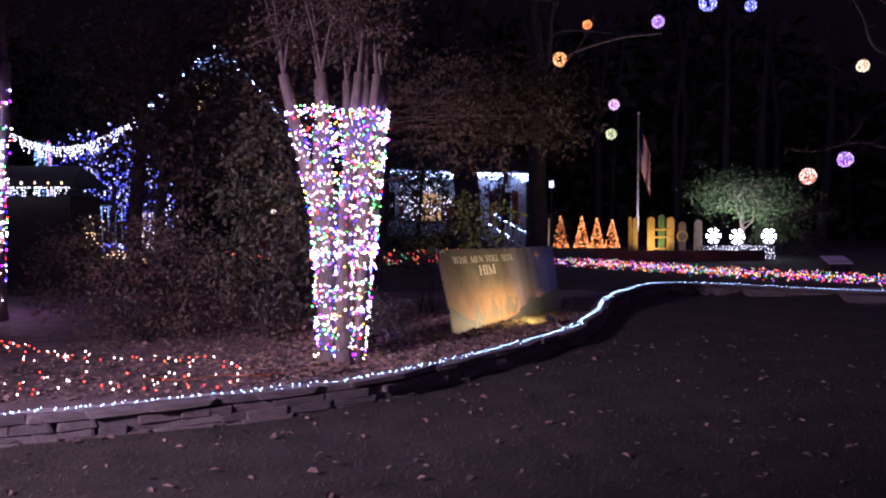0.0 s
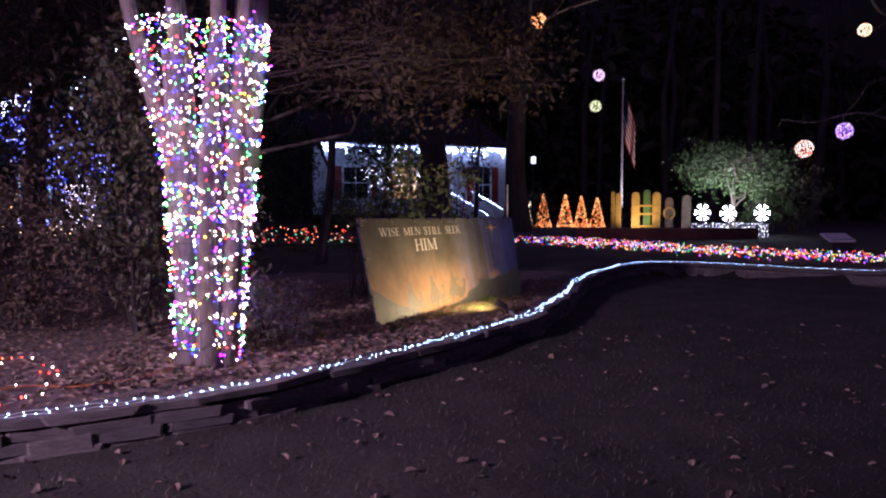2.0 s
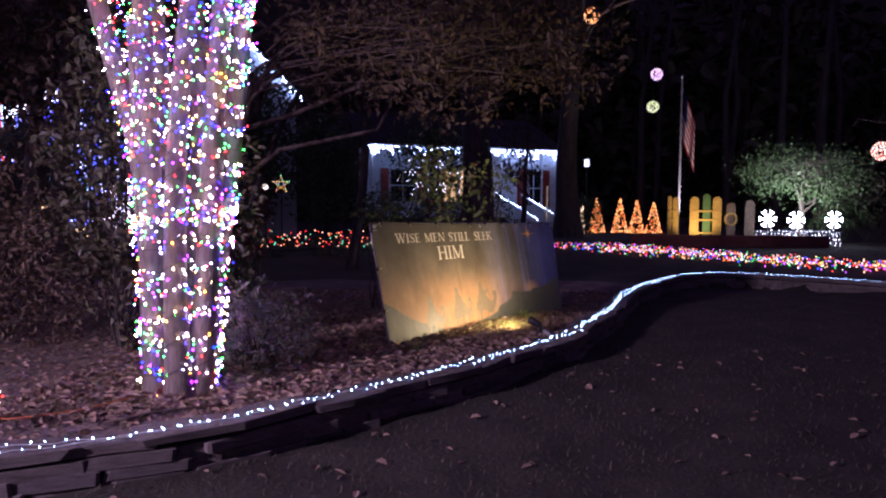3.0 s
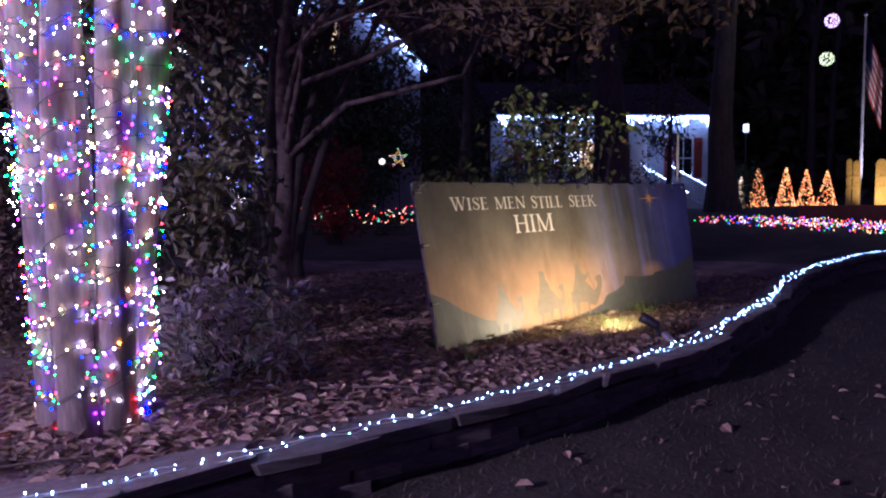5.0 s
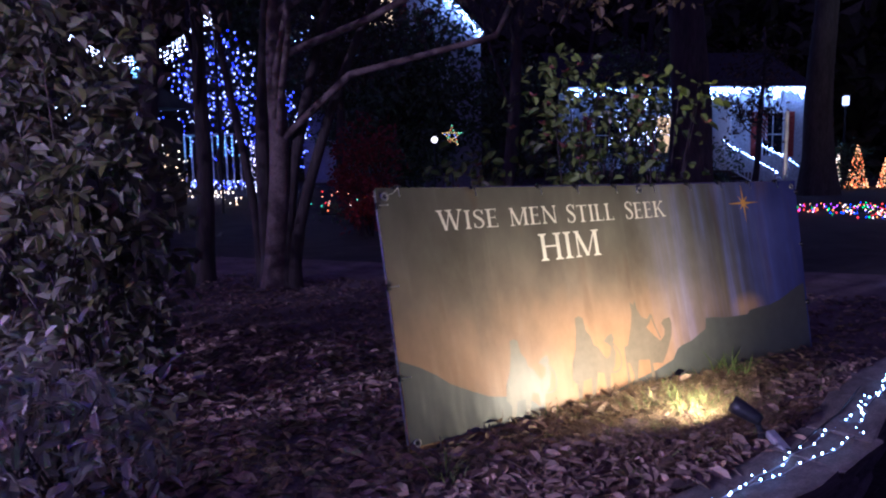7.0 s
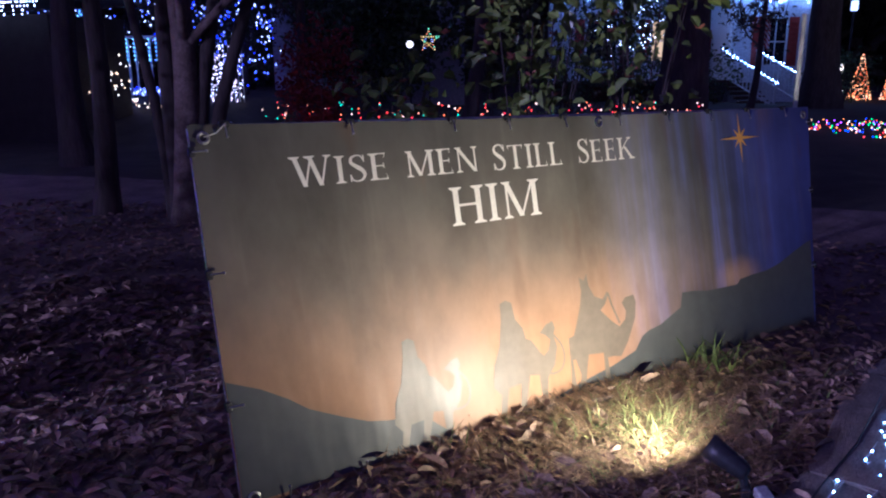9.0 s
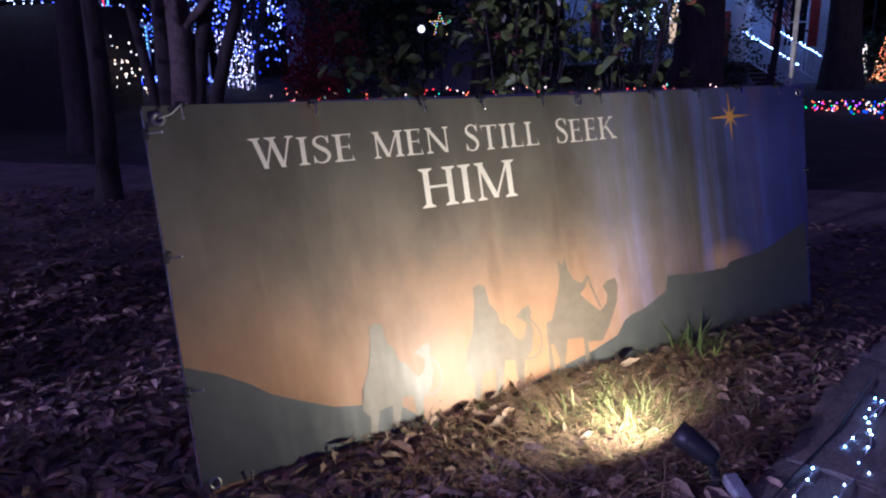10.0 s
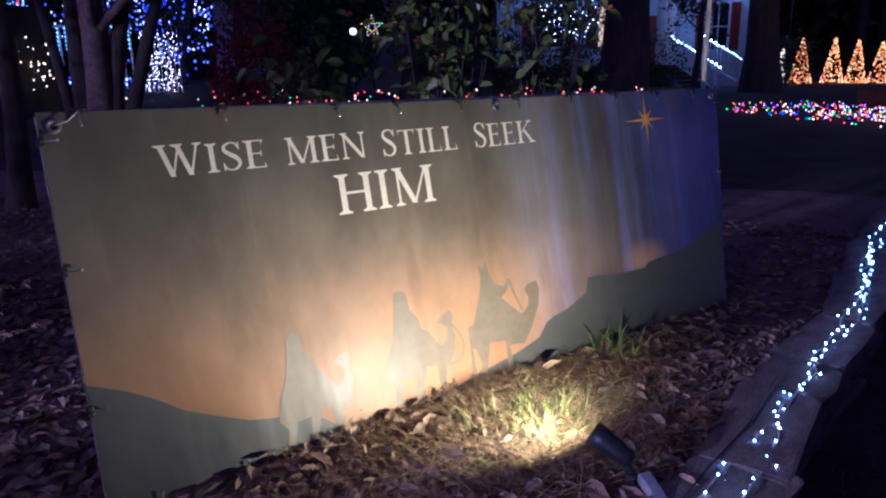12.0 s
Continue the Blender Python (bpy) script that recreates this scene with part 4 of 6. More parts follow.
def clutter():
    x, y = in_bed(15000, -4.5, 4.2, 7.3, 15.5, 0.13)
    z = ground_z(x, y) + RNG.uniform(0.002, 0.03, len(x))
    tagged(leaves("fallen_leaves", np.stack([x, y, z], 1), 0.06, 0.034, M_LITTER, flat=0.85), "dry brown fallen leaves lying on the bed", "leaves", kind="stuff")
    x, y = RNG.normal(2.0, 0.65, 9000), RNG.normal(12.0, 0.65, 9000)
    k = (above_wall(x, y) > 0.17) & ((np.stack([x - BAN.x, y - BAN.y], 1) @ np.array([0.756, -0.655])) > 0.03)
    k &= (np.hypot((x - 2.25) / 0.30, (y - 11.85) / 0.24) > 1) | (RNG.random(len(x)) < 0.25)
    z = ground_z(x, y) + RNG.uniform(0.004, 0.03, len(x))
    tagged(leaves("leaf_litter", np.stack([x, y, z], 1)[k], 0.042, 0.024, M_LITTER, flat=0.5), "curled dry leaves heaped before the banner", "leaves", kind="stuff")
    x, y = in_bed(9000, -3.0, 4.0, 8.5, 14.5)
    blades("mulch_straw", x, y, 0.13, 0.005, M_STRAW, "dry straw and twigs strewn over the bed", "straw", 0.012, 0.93)
    x, y = in_bed(12000, -1.8, 2.9, 8.2, 13.0, 0.12)
    z = ground_z(x, y) + RNG.uniform(0.004, 0.028, len(x))
    tagged(leaves("oak_leaves", np.stack([x, y, z], 1), 0.085, 0.045, M_LITTER, flat=0.6), "curled pale brown leaves covering the bed", "leaves", kind="stuff")
    # thicker straw in the pool of light
    n = 6500
    x, y = RNG.normal(2.05, 0.45, n), RNG.normal(11.85, 0.45, n)
    k = (above_wall(x, y) > 0.2) & ((np.stack([x - BAN.x, y - BAN.y], 1) @ np.array([0.756, -0.655])) > 0.03)
    blades("straw_heap", x[k], y[k], 0.14, 0.0045, M_STRAW, "loose straw heaped before the banner", "straw", 0.02, 0.85)
    x, y = RNG.normal(2.06, 0.10, 330), RNG.normal(11.76, 0.10, 330)
    blades("grass_tuft", x, y, 0.13, 0.008, M_PALE_BLADE, "tuft of pale green grass in the light", "grass", 0.0, 0.5)
    x, y = RNG.normal(2.05, 0.5, 900), RNG.normal(11.95, 0.5, 900)
    k = (above_wall(x, y) > 0.2) & ((np.stack([x - BAN.x, y - BAN.y], 1) @ np.array([0.756, -0.655])) > 0.06)
    blades("sparse_grass", x[k], y[k], 0.10, 0.006, M_GREEN_BLADE, "sparse green grass blades among the leaves", "grass", 0.01, 0.65)
    x, y = RNG.normal(2.31, 0.06, 46), RNG.normal(12.55, 0.045, 46)
    blades("grass_tuft", x, y, 0.17, 0.012, M_GREEN_BLADE, "small green tuft of broad grass blades", "grass", 0.0, 0.42)
    x, y = RNG.normal(1.02, 0.05, 30), RNG.normal(10.72, 0.05, 30)
    blades("grass_tuft", x, y, 0.16, 0.006, M_GREEN_BLADE, "thin grass tuft at the banner's corner", "grass", 0.0, 0.1)
    # lawn
    n = 60000
    x, y = RNG.uniform(-5, 9, n), RNG.uniform(2.2, 17, n)
    k = above_wall(x, y) < -0.16
    blades("lawn_grass", x[k], y[k], 0.045, 0.006, M_BLADE, "short dormant lawn grass", "grass", 0.0, 0.45)
    x, y = RNG.uniform(-5, 7, 700), RNG.uniform(2.5, 12, 700)
    k = above_wall(x, y) < -0.2
    tagged(leaves("lawn_leaves", np.stack([x[k], y[k], ground_z(x[k], y[k]) + 0.02], 1), 0.07, 0.045, M_LITTER, flat=0.8), "scattered dead leaves on the lawn", "leaves", kind="stuff")
    # sticks
    for (x0, y0), (x1, y1) in (((0.3, 9.75), (1.1, 9.95)), ((-0.9, 8.1), (-0.2, 8.65)), ((0.0, 9.4), (0.35, 9.9)), ((2.55, 12.1), (3.0, 12.35))):
        t = Tubes()
        pts = [(x0 + (x1 - x0) * s + 0.03 * math.sin(7 * s), y0 + (y1 - y0) * s, gz(x0 + (x1 - x0) * s, y0 + (y1 - y0) * s) + 0.02 + 0.015 * math.sin(4 * s)) for s in np.linspace(0, 1, 7)]
        t.add(pts, [0.009, 0.008, 0.008, 0.007, 0.006, 0.005, 0.003], 6)
        tagged(t.put("stick", M_TWIG), "thin fallen stick on the mulch", "stick")
    t = Tubes()
    pts = [(-0.95, 8.75), (-1.2, 8.45), (-1.55, 8.25), (-1.9, 8.3), (-2.3, 8.05), (-2.8, 8.2)]
    t.add([(px, py, gz(px, py) + 0.03) for px, py in spline(pts, 0.12)], 0.006, 6)
    tagged(t.put("extension_cord", M_CORD), "orange extension cord lying on the mulch", "cord")


def net_lights():
    thing = empty("net_lights", (-3.2, 8.6, gz(-3.2, 8.6)), "red and white net lights spread over the bed", "string lights")
    edge = np.array([(-6.6, 10.9), (-5.5, 10.6), (-4.1, 9.5), (-2.45, 9.1), (-1.86, 8.6), (-1.85, 7.8), (-2.75, 7.45), (-3.75, 7.25), (-6.6, 6.9)])
    x, y = RNG.uniform(-6.6, -1.8, 900), RNG.uniform(6.9, 10.9, 900)
    inside = np.zeros(len(x), bool)
    for (ax, ay), (bx, by) in zip(edge, np.roll(edge, -1, 0)):
        hit = ((ay > y) != (by > y)) & (x < (bx - ax) * (y - ay) / (by - ay + 1e-9) + ax)
        inside ^= hit
    x, y = x[inside], y[inside]
    z = ground_z(x, y) + RNG.uniform(0.02, 0.07, len(x))
    P = np.stack([x, y, z], 1)
    rim = spline([tuple(e) for e in edge[1:7]], 0.07)
    R = np.stack([rim[:, 0], rim[:, 1], ground_z(rim[:, 0], rim[:, 1]) + 0.05], 1) + RNG.normal(0, 0.02, (len(rim), 3))
    t = Tubes()
    order = np.argsort(x // 0.35 * 100 + y * np.where((x // 0.35) % 2 == 0, 1, -1))
    t.add((P[order] - np.array([-3.2, 8.6, gz(-3.2, 8.6)])).tolist(), 0.003, 3)
    t.put("wire", M_WIRE, thing)
    bulbs("fairy_light", np.vstack([P[: len(P) * 3 // 10], R[::2]]) - np.array([-3.2, 8.6, gz(-3.2, 8.6)]), 0.0085, G_NET, thing)


# ---- far lights ----
def light_cone(x, y, h, r, glow_mat, label, seed, base=None):
    z = gz(x, y) if base is None else base
    thing = empty("light_tree", (x, y, z), label, "light tree", "cone light trees")
    n = int(260 * h / 2.2)
    s = RNG.random(n) ** 1.5
    a = RNG.uniform(0, 6.283, n)
    rr = r * (1 - s) + 0.03
    pts = np.stack([rr * np.cos(a), rr * np.sin(a), 0.06 + (h - 0.06) * s], 1)
    t = Tubes()
    for k in range(6):
        b = k * math.pi / 3
        t.add([(r * math.cos(b), r * math.sin(b), -0.05), (0, 0, h)], 0.012, 5)
    sp = [(r * (1 - u) * math.cos(u * 50), r * (1 - u) * math.sin(u * 50), h * u) for u in np.linspace(0, 1, 120)]
    t.add(sp, 0.008, 4)
    t.put("frame", M_WIRE, thing)
    bulbs("fairy_light", pts, 0.028, glow_mat, thing)


def light_ball(x, y, z, r, glow_mat, label, up=1.5):
    thing = empty("light_ball", (x, y, z), label, "light ball", "hanging light balls")
    n = 150
    i = np.arange(n)
    ph = np.arccos(1 - 2 * (i + 0.5) / n)
    th = i * 2.399963 + RNG.normal(0, 0.3, n)
    pts = np.stack([np.cos(th) * np.sin(ph), np.sin(th) * np.sin(ph), np.cos(ph)], 1) * r
    t = Tubes()
    for k in range(4):
        b = k * math.pi / 4
        t.add([(r * math.cos(u) * math.cos(b), r * math.cos(u) * math.sin(b), r * math.sin(u)) for u in np.linspace(0, 6.283, 20)], 0.008, 4)
    t.add([(0, 0, r), (0, 0, r + up)], 0.008, 4)
    t.put("wire_frame", M_WIRE, thing)
    bulbs("fairy_light", pts, 0.030 * r / 0.35, glow_mat, thing)


def strip_lights(name, knots, width, n, r, glow_mat, label, lift=0.05, category="string lights"):
    c = spline(knots, 0.2)
    thing = empty(name, (*c[0], gz(*c[0])), label, category)
    i = RNG.integers(0, len(c), n)
    p = c[i] + RNG.uniform(-0.5, 0.5, (n, 2)) * width
    org = np.array([*c[0], gz(*c[0])])
    P = np.stack([p[:, 0], p[:, 1], ground_z(p[:, 0], p[:, 1]) + RNG.uniform(0.4, 1, n) * lift], 1) - org
    t = Tubes()
    for off in (-0.3, 0.0, 0.3):
        t.add([(q[0] - org[0], q[1] + off * width - org[1], gz(*q) + lift * 0.3 - org[2]) for q in c[::4]], 0.01, 4)
    t.put("wire", M_WIRE, thing)
    bulbs("fairy_light", P, r, glow_mat, thing)


def flag_cloth(name, place, w, h, rows_, label, parent, droop):
    """A hanging flag of red and white stripes with a blue canton, in folds."""
    for k in range(13):
        verts, faces = [], []
        n = 14
        for i in range(n + 1):
            s = i / n
            for e in (k / 13, (k + 1) / 13):
                fold = 0.10 * w * math.sin(s * 11 + e * 2)
                xx = w * s * (1 - droop) + 0.02
                zz = h - h * e - s * w * droop * 0.9
                verts.append((xx, fold, zz))
                verts.append((xx, fold + 0.006, zz))
        for i in range(n):
            a = 4 * i
            faces += [(a, a + 4, a + 6, a + 2), (a + 1, a + 3, a + 7, a + 5)]
        mat = M_FLAGRED if k % 2 == 0 else M_FLAGWHITE
        ob = raw("stripe", verts, faces, mat, parent)
        if k < 7:
            ob.data.materials.append(M_FLAGBLUE)
            for p in ob.data.polygons:
                if p.index // 2 < n * 0.42:
                    p.material_index = 1


def flagpole():
    x, y = 9.6, 30.0
    z = gz(x, y)
    thing = empty("flagpole", (x, y, z), "tall grey flagpole with a limp striped flag", "flagpole")
    bm = bmesh.new()
    rod(bm, (0, 0, -0.1), (0, 0, 5.8), 0.05, 0.028, 10)
    part("pole", bm, M_GREYMETAL, thing)
    bm = bmesh.new()
    bmesh.ops.create_uvsphere(bm, u_segments=12, v_segments=8, radius=0.055, matrix=Matrix.Translation((0, 0, 5.83)))
    part("finial", bm, M_GREYMETAL, thing)
    cloth = new("flag")
    cloth.parent = thing
    cloth.matrix_basis = pose(0, 0, 3.75, 0, 0, -20)
    tagged(cloth, "limp red and white striped flag")
    flag_cloth("flag", None, 1.9, 1.75, None, "", cloth, 0.76)


def rounded_board(bm, x, w, z0, z1, y=0.0, d=0.04):
    n = 10
    pts = [(x - w / 2, z0), (x + w / 2, z0)] + [(x + w / 2 * math.cos(a), z1 - w / 2 + w / 2 * math.sin(a)) for a in np.linspace(0, math.pi, n)]
    f = bm.faces.new([bm.verts.new((px, y - d / 2, pz)) for px, pz in pts])
    ex = bmesh.ops.extrude_face_region(bm, geom=[f])
    bmesh.ops.translate(bm, vec=(0, d, 0), verts=[v for v in ex["geom"] if isinstance(v, bmesh.types.BMVert)])


def cutouts():
    y = 29.0
    specs = [(9.12, 1.62, [(-0.14, 0.14, M_YELLOW), (0.06, 0.20, M_YELLOW)], "pair of tall yellow wooden boards joined by rails"),
             (10.24, 1.60, [(-0.42, 0.30, M_YELLOW), (0.0, 0.26, M_GREENPAINT), (0.36, 0.30, M_YELLOW)], "yellow wooden sled shape with a green pointed middle"),
             (11.2, 1.42, [(-0.12, 0.30, M_PALEWOOD)], "weathered wooden cutout with a yellow ring"),
             (11.72, 1.50, [(0.0, 0.34, M_PALEWOOD)], "dim brown wooden cutout board")]
    for x, h, boards, label in specs:
        z = gz(x, y)
        thing = empty("wooden_cutout", (x, y, z), label, "yard decoration", "wooden cutouts")
        for k, (dx, w, mat) in enumerate(boards):
            bm = bmesh.new()
            rounded_board(bm, dx, w, -0.05, h + (0.14 if mat == M_GREENPAINT else 0.0) - 0.05 * (k % 2))
            part("board", bm, mat, thing)
        if len(boards) > 1:
            for zz in (0.35, 0.8, 1.1):
                bm = bmesh.new()
                box(bm, (boards[-1][0] - boards[0][0] + 0.1, 0.03, 0.07), pose((boards[-1][0] + boards[0][0]) / 2, -0.035, zz), 0.008)
                part("rail", bm, M_YELLOW, thing)
        if x == 11.2:
            bm = bmesh.new()
            for k in range(12):
                a = k * math.pi / 6
                box(bm, (0.12, 0.06, 0.07), pose(-0.14 + 0.19 * math.cos(a), -0.06, 0.85 + 0.19 * math.sin(a), 0, -math.degrees(a) + 90, 0), 0.01)
            part("ring", bm, M_YELLOW, thing)
    bm = bmesh.new()
    box(bm, (0.22, 0.1, 0.14), pose(9.9, 27.75, gz(9.9, 27.75) + 0.06, 30, 0, 0), 0.02)
    tagged(part("yard_floodlight", bm, M_BLACK), "small black floodlight on the ground", "floodlight")


def snowflakes():
    y = 28.0
    for x, z in ((11.92, 0.62), (12.85, 0.58), (14.1, 0.60)):
        g = gz(x, y)
        thing = empty("snowflake_light", (x, y, g), "bright white lit snowflake on a stake", "light decoration", "snowflake lights")
        bm = bmesh.new()
        rod(bm, (0, 0, -0.1), (0, 0, z - g), 0.015)
        part("stake", bm, M_GREYMETAL, thing)
        bm = bmesh.new()
        for k in range(6):
            a = k * math.pi / 3
            box(bm, (0.27, 0.03, 0.05), Matrix.Translation((0, 0, z - g)) @ pose(0, 0, 0, 0, math.degrees(a), 0) @ pose(0.13, 0, 0))
            for s in (-40, 40):
                box(bm, (0.12, 0.03, 0.04), Matrix.Translation((0, 0, z - g)) @ pose(0, 0, 0, 0, math.degrees(a), 0) @ pose(0.2, 0, 0, 0, s, 0) @ pose(0.04, 0, 0))
        part("flake", bm, G_SNOW, thing, "glowing white flake")
    # low fence of hanging lights
    fence = empty("icicle_fence", (11.3, 27.6, gz(11.3, 27.6)), "low fence hung with white icicle lights", "fence")
    pts = []
    for k in range(24):
        xx = 0.1 + k * 0.118
        t = Tubes()
        t.add([(xx, 0, -0.05), (xx, 0, 0.52 + 0.05 * math.sin(k))], 0.012, 5)
        t.put("picket", M_GREYMETAL, fence)
        for q in range(7):
            if RNG.random() < 0.75:
                pts.append((xx + RNG.normal(0, 0.03), -0.02, 0.05 + q * 0.075 + RNG.normal(0, 0.025)))
    t = Tubes()
    t.add([(0, 0, 0.5), (2.9, 0, 0.5)], 0.015, 5)
    t.put("rail", M_GREYMETAL, fence)
    bulbs("fairy_light", pts, 0.014, G_WHITE, fence)
    for x in (12.5, 13.25):
        g = gz(x, 27.3)
        thing = empty("lit_figure", (x, 27.3, g), "small glowing white cone-shaped ornament", "light decoration", "small white ornaments")
        bm = bmesh.new()
        rod(bm, (0, 0, -0.02), (0, 0, 0.26), 0.12, 0.05, 12)
        bmesh.ops.create_uvsphere(bm, u_segments=12, v_segments=8, radius=0.075, matrix=Matrix.Translation((0, 0, 0.31)))
        part("shell", bm, glow("ornament_shell", [(0.75, 0.88, 1.0)], 1.6, False), thing)


def house():
    ang = 24.0
    hx, hy = 7.6, 45.5
    thing = empty("house", (hx, hy, -0.85), "white clapboard house with red shutters and icicle lights along the eaves", "house", turn=ang)

    def slab(name, size, at, mat, parent=thing, bevel=0.0, turn=(0, 0, 0), label=""):
        bm = bmesh.new()
        box(bm, size, pose(*at, *turn), bevel)
        return part(name, bm, mat, parent, label)

    # wing: from x -11 to 0, eave 4.75 above its base
    eave = 4.75
    slab("wall", (11.0, 0.2, eave), (-5.5, 2.1, eave / 2), M_SIDING)
    slab("wall", (0.2, 6.0, eave), (-0.1, 5.0, eave / 2), M_SIDING)
    for k in range(22):
        slab("clapboard", (3.4, 0.03, 0.19), (-1.75, -0.02 + 0.0, 0.95 + k * 0.172), M_SIDING, turn=(6, 0, 0))
    slab("wall", (3.5, 0.2, eave), (-1.75, 0.11, eave / 2), M_SIDING)
    slab("wall", (0.2, 2.0, eave), (-3.4, 1.1, eave / 2), M_SIDING)
    slab("foundation", (11.1, 0.3, 1.0), (-5.55, 1.98, 0.45), M_BRICK)
    bm = bmesh.new()
    for v in ((-11.4, -0.3, eave), (0.35, -0.3, eave), (0.35, 8.3, eave), (-11.4, 8.3, eave), (-11.4, 4, eave + 2.1), (0.35, 4, eave + 2.1)):
        bm.verts.new(v)
    bm.verts.ensure_lookup_table()
    for f in ((0, 1, 5, 4), (2, 3, 4, 5), (0, 4, 3), (1, 2, 5), (0, 3, 2, 1)):
        bm.faces.new([bm.verts[i] for i in f])
    part("roof", bm, M_ROOF, thing)
    slab("fascia", (11.8, 0.05, 0.2), (-5.5, -0.33, eave - 0.02), M_TRIM)

    def window(x, y, z, w, h, lit=None):
        win = new("window")
        win.parent = thing
        win.matrix_basis = pose(x, y, z)
        slab("pane", (w, 0.03, h), (0, 0, 0), lit or M_GLASS, win)
        for sx in (-1, 1):
            slab("frame", (0.08, 0.07, h + 0.16), (sx * (w / 2 + 0.04), -0.01, 0), M_TRIM, win)
        for sz in (-1, 0, 1):
            slab("frame", (w, 0.07, 0.08 if sz else 0.05), (0, -0.01, sz * (h / 2 + 0.04)), M_TRIM, win)
        slab("mullion", (0.035, 0.06, h), (0, -0.012, 0), M_TRIM, win)
        for sx in (-1, 1):
            slab("shutter", (0.42, 0.05, h + 0.12), (sx * (w / 2 + 0.34), -0.02, 0), M_SHUTTER, win)
            for q in range(9):
                slab("louvre", (0.34, 0.02, 0.05), (sx * (w / 2 + 0.34), -0.05, -h / 2 + 0.12 + q * (h - 0.1) / 9), M_SHUTTER, win, turn=(25, 0, 0))
    window(-1.65, -0.05, 2.7, 0.95, 1.9)
    window(-5.6, 1.97, 2.8, 1.4, 1.7, glow("lit_window", [(1.0, 0.62, 0.25)], 0.5, False))
    window(-8.6, 1.97, 2.8, 1.4, 1.7)
    slab("door", (0.95, 0.06, 2.1), (-4.0, 1.97, 2.2), M_SHUTTER)
    # porch
    slab("porch_floor", (7.8, 2.2, 0.12), (-7.4, 0.95, 1.05), M_PORCH)
    slab("porch_floor", (1.5, 2.2, 0.12), (-4.1, 0.95, 1.05), M_PORCH)
    for x in (-11.0, -8.6, -6.2, -3.6):
        slab("porch_post", (0.14, 0.14, eave - 1.1), (x, -0.05, 1.1 + (eave - 1.1) / 2), M_TRIM, bevel=0.02)
    for k in range(6):
        slab("step", (1.3, 0.3, 0.05), (-3.2 + 0.0, -0.3 - 0.28 * k, 0.98 - 0.17 * k), M_PORCH)
        slab("riser", (1.25, 0.03, 0.16), (-3.2, -0.17 - 0.28 * k, 0.93 - 0.17 * k), M_PORCH)
    rail_pts = []
    for sx in (-3.95, -2.45):
        bm = bmesh.new()
        p0, p1 = Vector((sx, -0.05, 2.35)), Vector((sx + 0.9, -2.8, 1.05))
        rod(bm, p0, p1, 0.045, sides=6)
        part("rail", bm, M_TRIM, thing)
        bm = bmesh.new()
        rod(bm, p0 - Vector((0, 0, 1.0)), p1 - Vector((0, 0, 0.9)), 0.035, sides=6)
        part("rail", bm, M_TRIM, thing)
        for k in range(15):
            q = p0.lerp(p1, k / 14)
            bm = bmesh.new()
            rod(bm, q, q - Vector((0, 0, 1.0 if k < 14 else 1.15)), 0.03 if k % 14 else 0.05, sides=6)
            part("baluster", bm, M_TRIM, thing)
            rail_pts += [q + Vector((RNG.normal(0, 0.03), -0.03, RNG.normal(0.03, 0.03))) for _ in range(4)]
    # two-storey gable at the left
    slab("wall", (6.8, 0.25, 6.6), (-19.0, -3.3, 3.3), M_SIDING)
    bm = bmesh.new()
    vs = [bm.verts.new(v) for v in ((-22.4, -3.42, 6.6), (-15.6, -3.42, 6.6), (-19.0, -3.42, 10.0), (-22.4, -3.2, 6.6), (-15.6, -3.2, 6.6), (-19.0, -3.2, 10.0))]
    for f in ((0, 1, 2), (5, 4, 3), (0, 3, 4, 1), (1, 4, 5, 2), (2, 5, 3, 0)):
        bm.faces.new([vs[i] for i in f])
    part("gable", bm, M_SIDING, thing)
    slab("wall", (0.25, 5.4, 6.6), (-15.7, -0.6, 3.3), M_SIDING)
    for k in range(20):
        slab("clapboard", (6.8, 0.03, 0.3), (-19.0, -3.44, 1.0 + 0.28 * k), M_SIDING, turn=(5, 0, 0))
    for sx in (-1, 1):
        slab("roof", (5.3, 9.4, 0.14), (-19.0 + sx * 1.85, 0.9, 8.33), M_ROOF, turn=(0, sx * 45, 0))
    window(-19.4, -3.5, 7.6, 0.9, 1.5, glow("upper_window", [(1.0, 0.66, 0.28)], 0.7, False))
    # icicle lights
    strings = empty("icicle_lights", (hx, hy, -0.85), "cool white icicle lights hanging from the eaves", "string lights", turn=ang)
    pts = []

    def hang(p, q, n, drop):
        p, q = np.array(p, float), np.array(q, float)
        for s in np.linspace(0, 1, n):
            c = p + (q - p) * s
            m = RNG.integers(1, drop + 1)
            pts.extend([c - np.array([RNG.normal(0, 0.03), 0.0, 0.10 * k + RNG.normal(0, 0.02)]) for k in range(m)])
    hang((-11.3, -0.40, eave - 0.05), (0.3, -0.40, eave - 0.05), 105, 5)
    hang((-22.6, -3.62, 6.5), (-19.0, -3.62, 10.1), 42, 4)
    hang((-19.0, -3.62, 10.1), (-15.4, -3.62, 6.5), 42, 4)
    bulbs("fairy_light", np.array(pts), 0.021, G_ICICLE, strings)
    bulbs("fairy_light", np.array([tuple(p) for p in rail_pts]), 0.014, G_ICICLE, strings)
    t = Tubes()
    t.add([(-11.3, -0.40, eave), (0.3, -0.40, eave)], 0.012, 4)
    t.put("wire", M_WHITEWIRE, strings)
    t = Tubes()
    t.add([(-22.6, -3.62, 6.55), (-19.0, -3.62, 10.15), (-15.4, -3.62, 6.55)], 0.012, 4)
    t.put("wire", M_WHITEWIRE, strings)
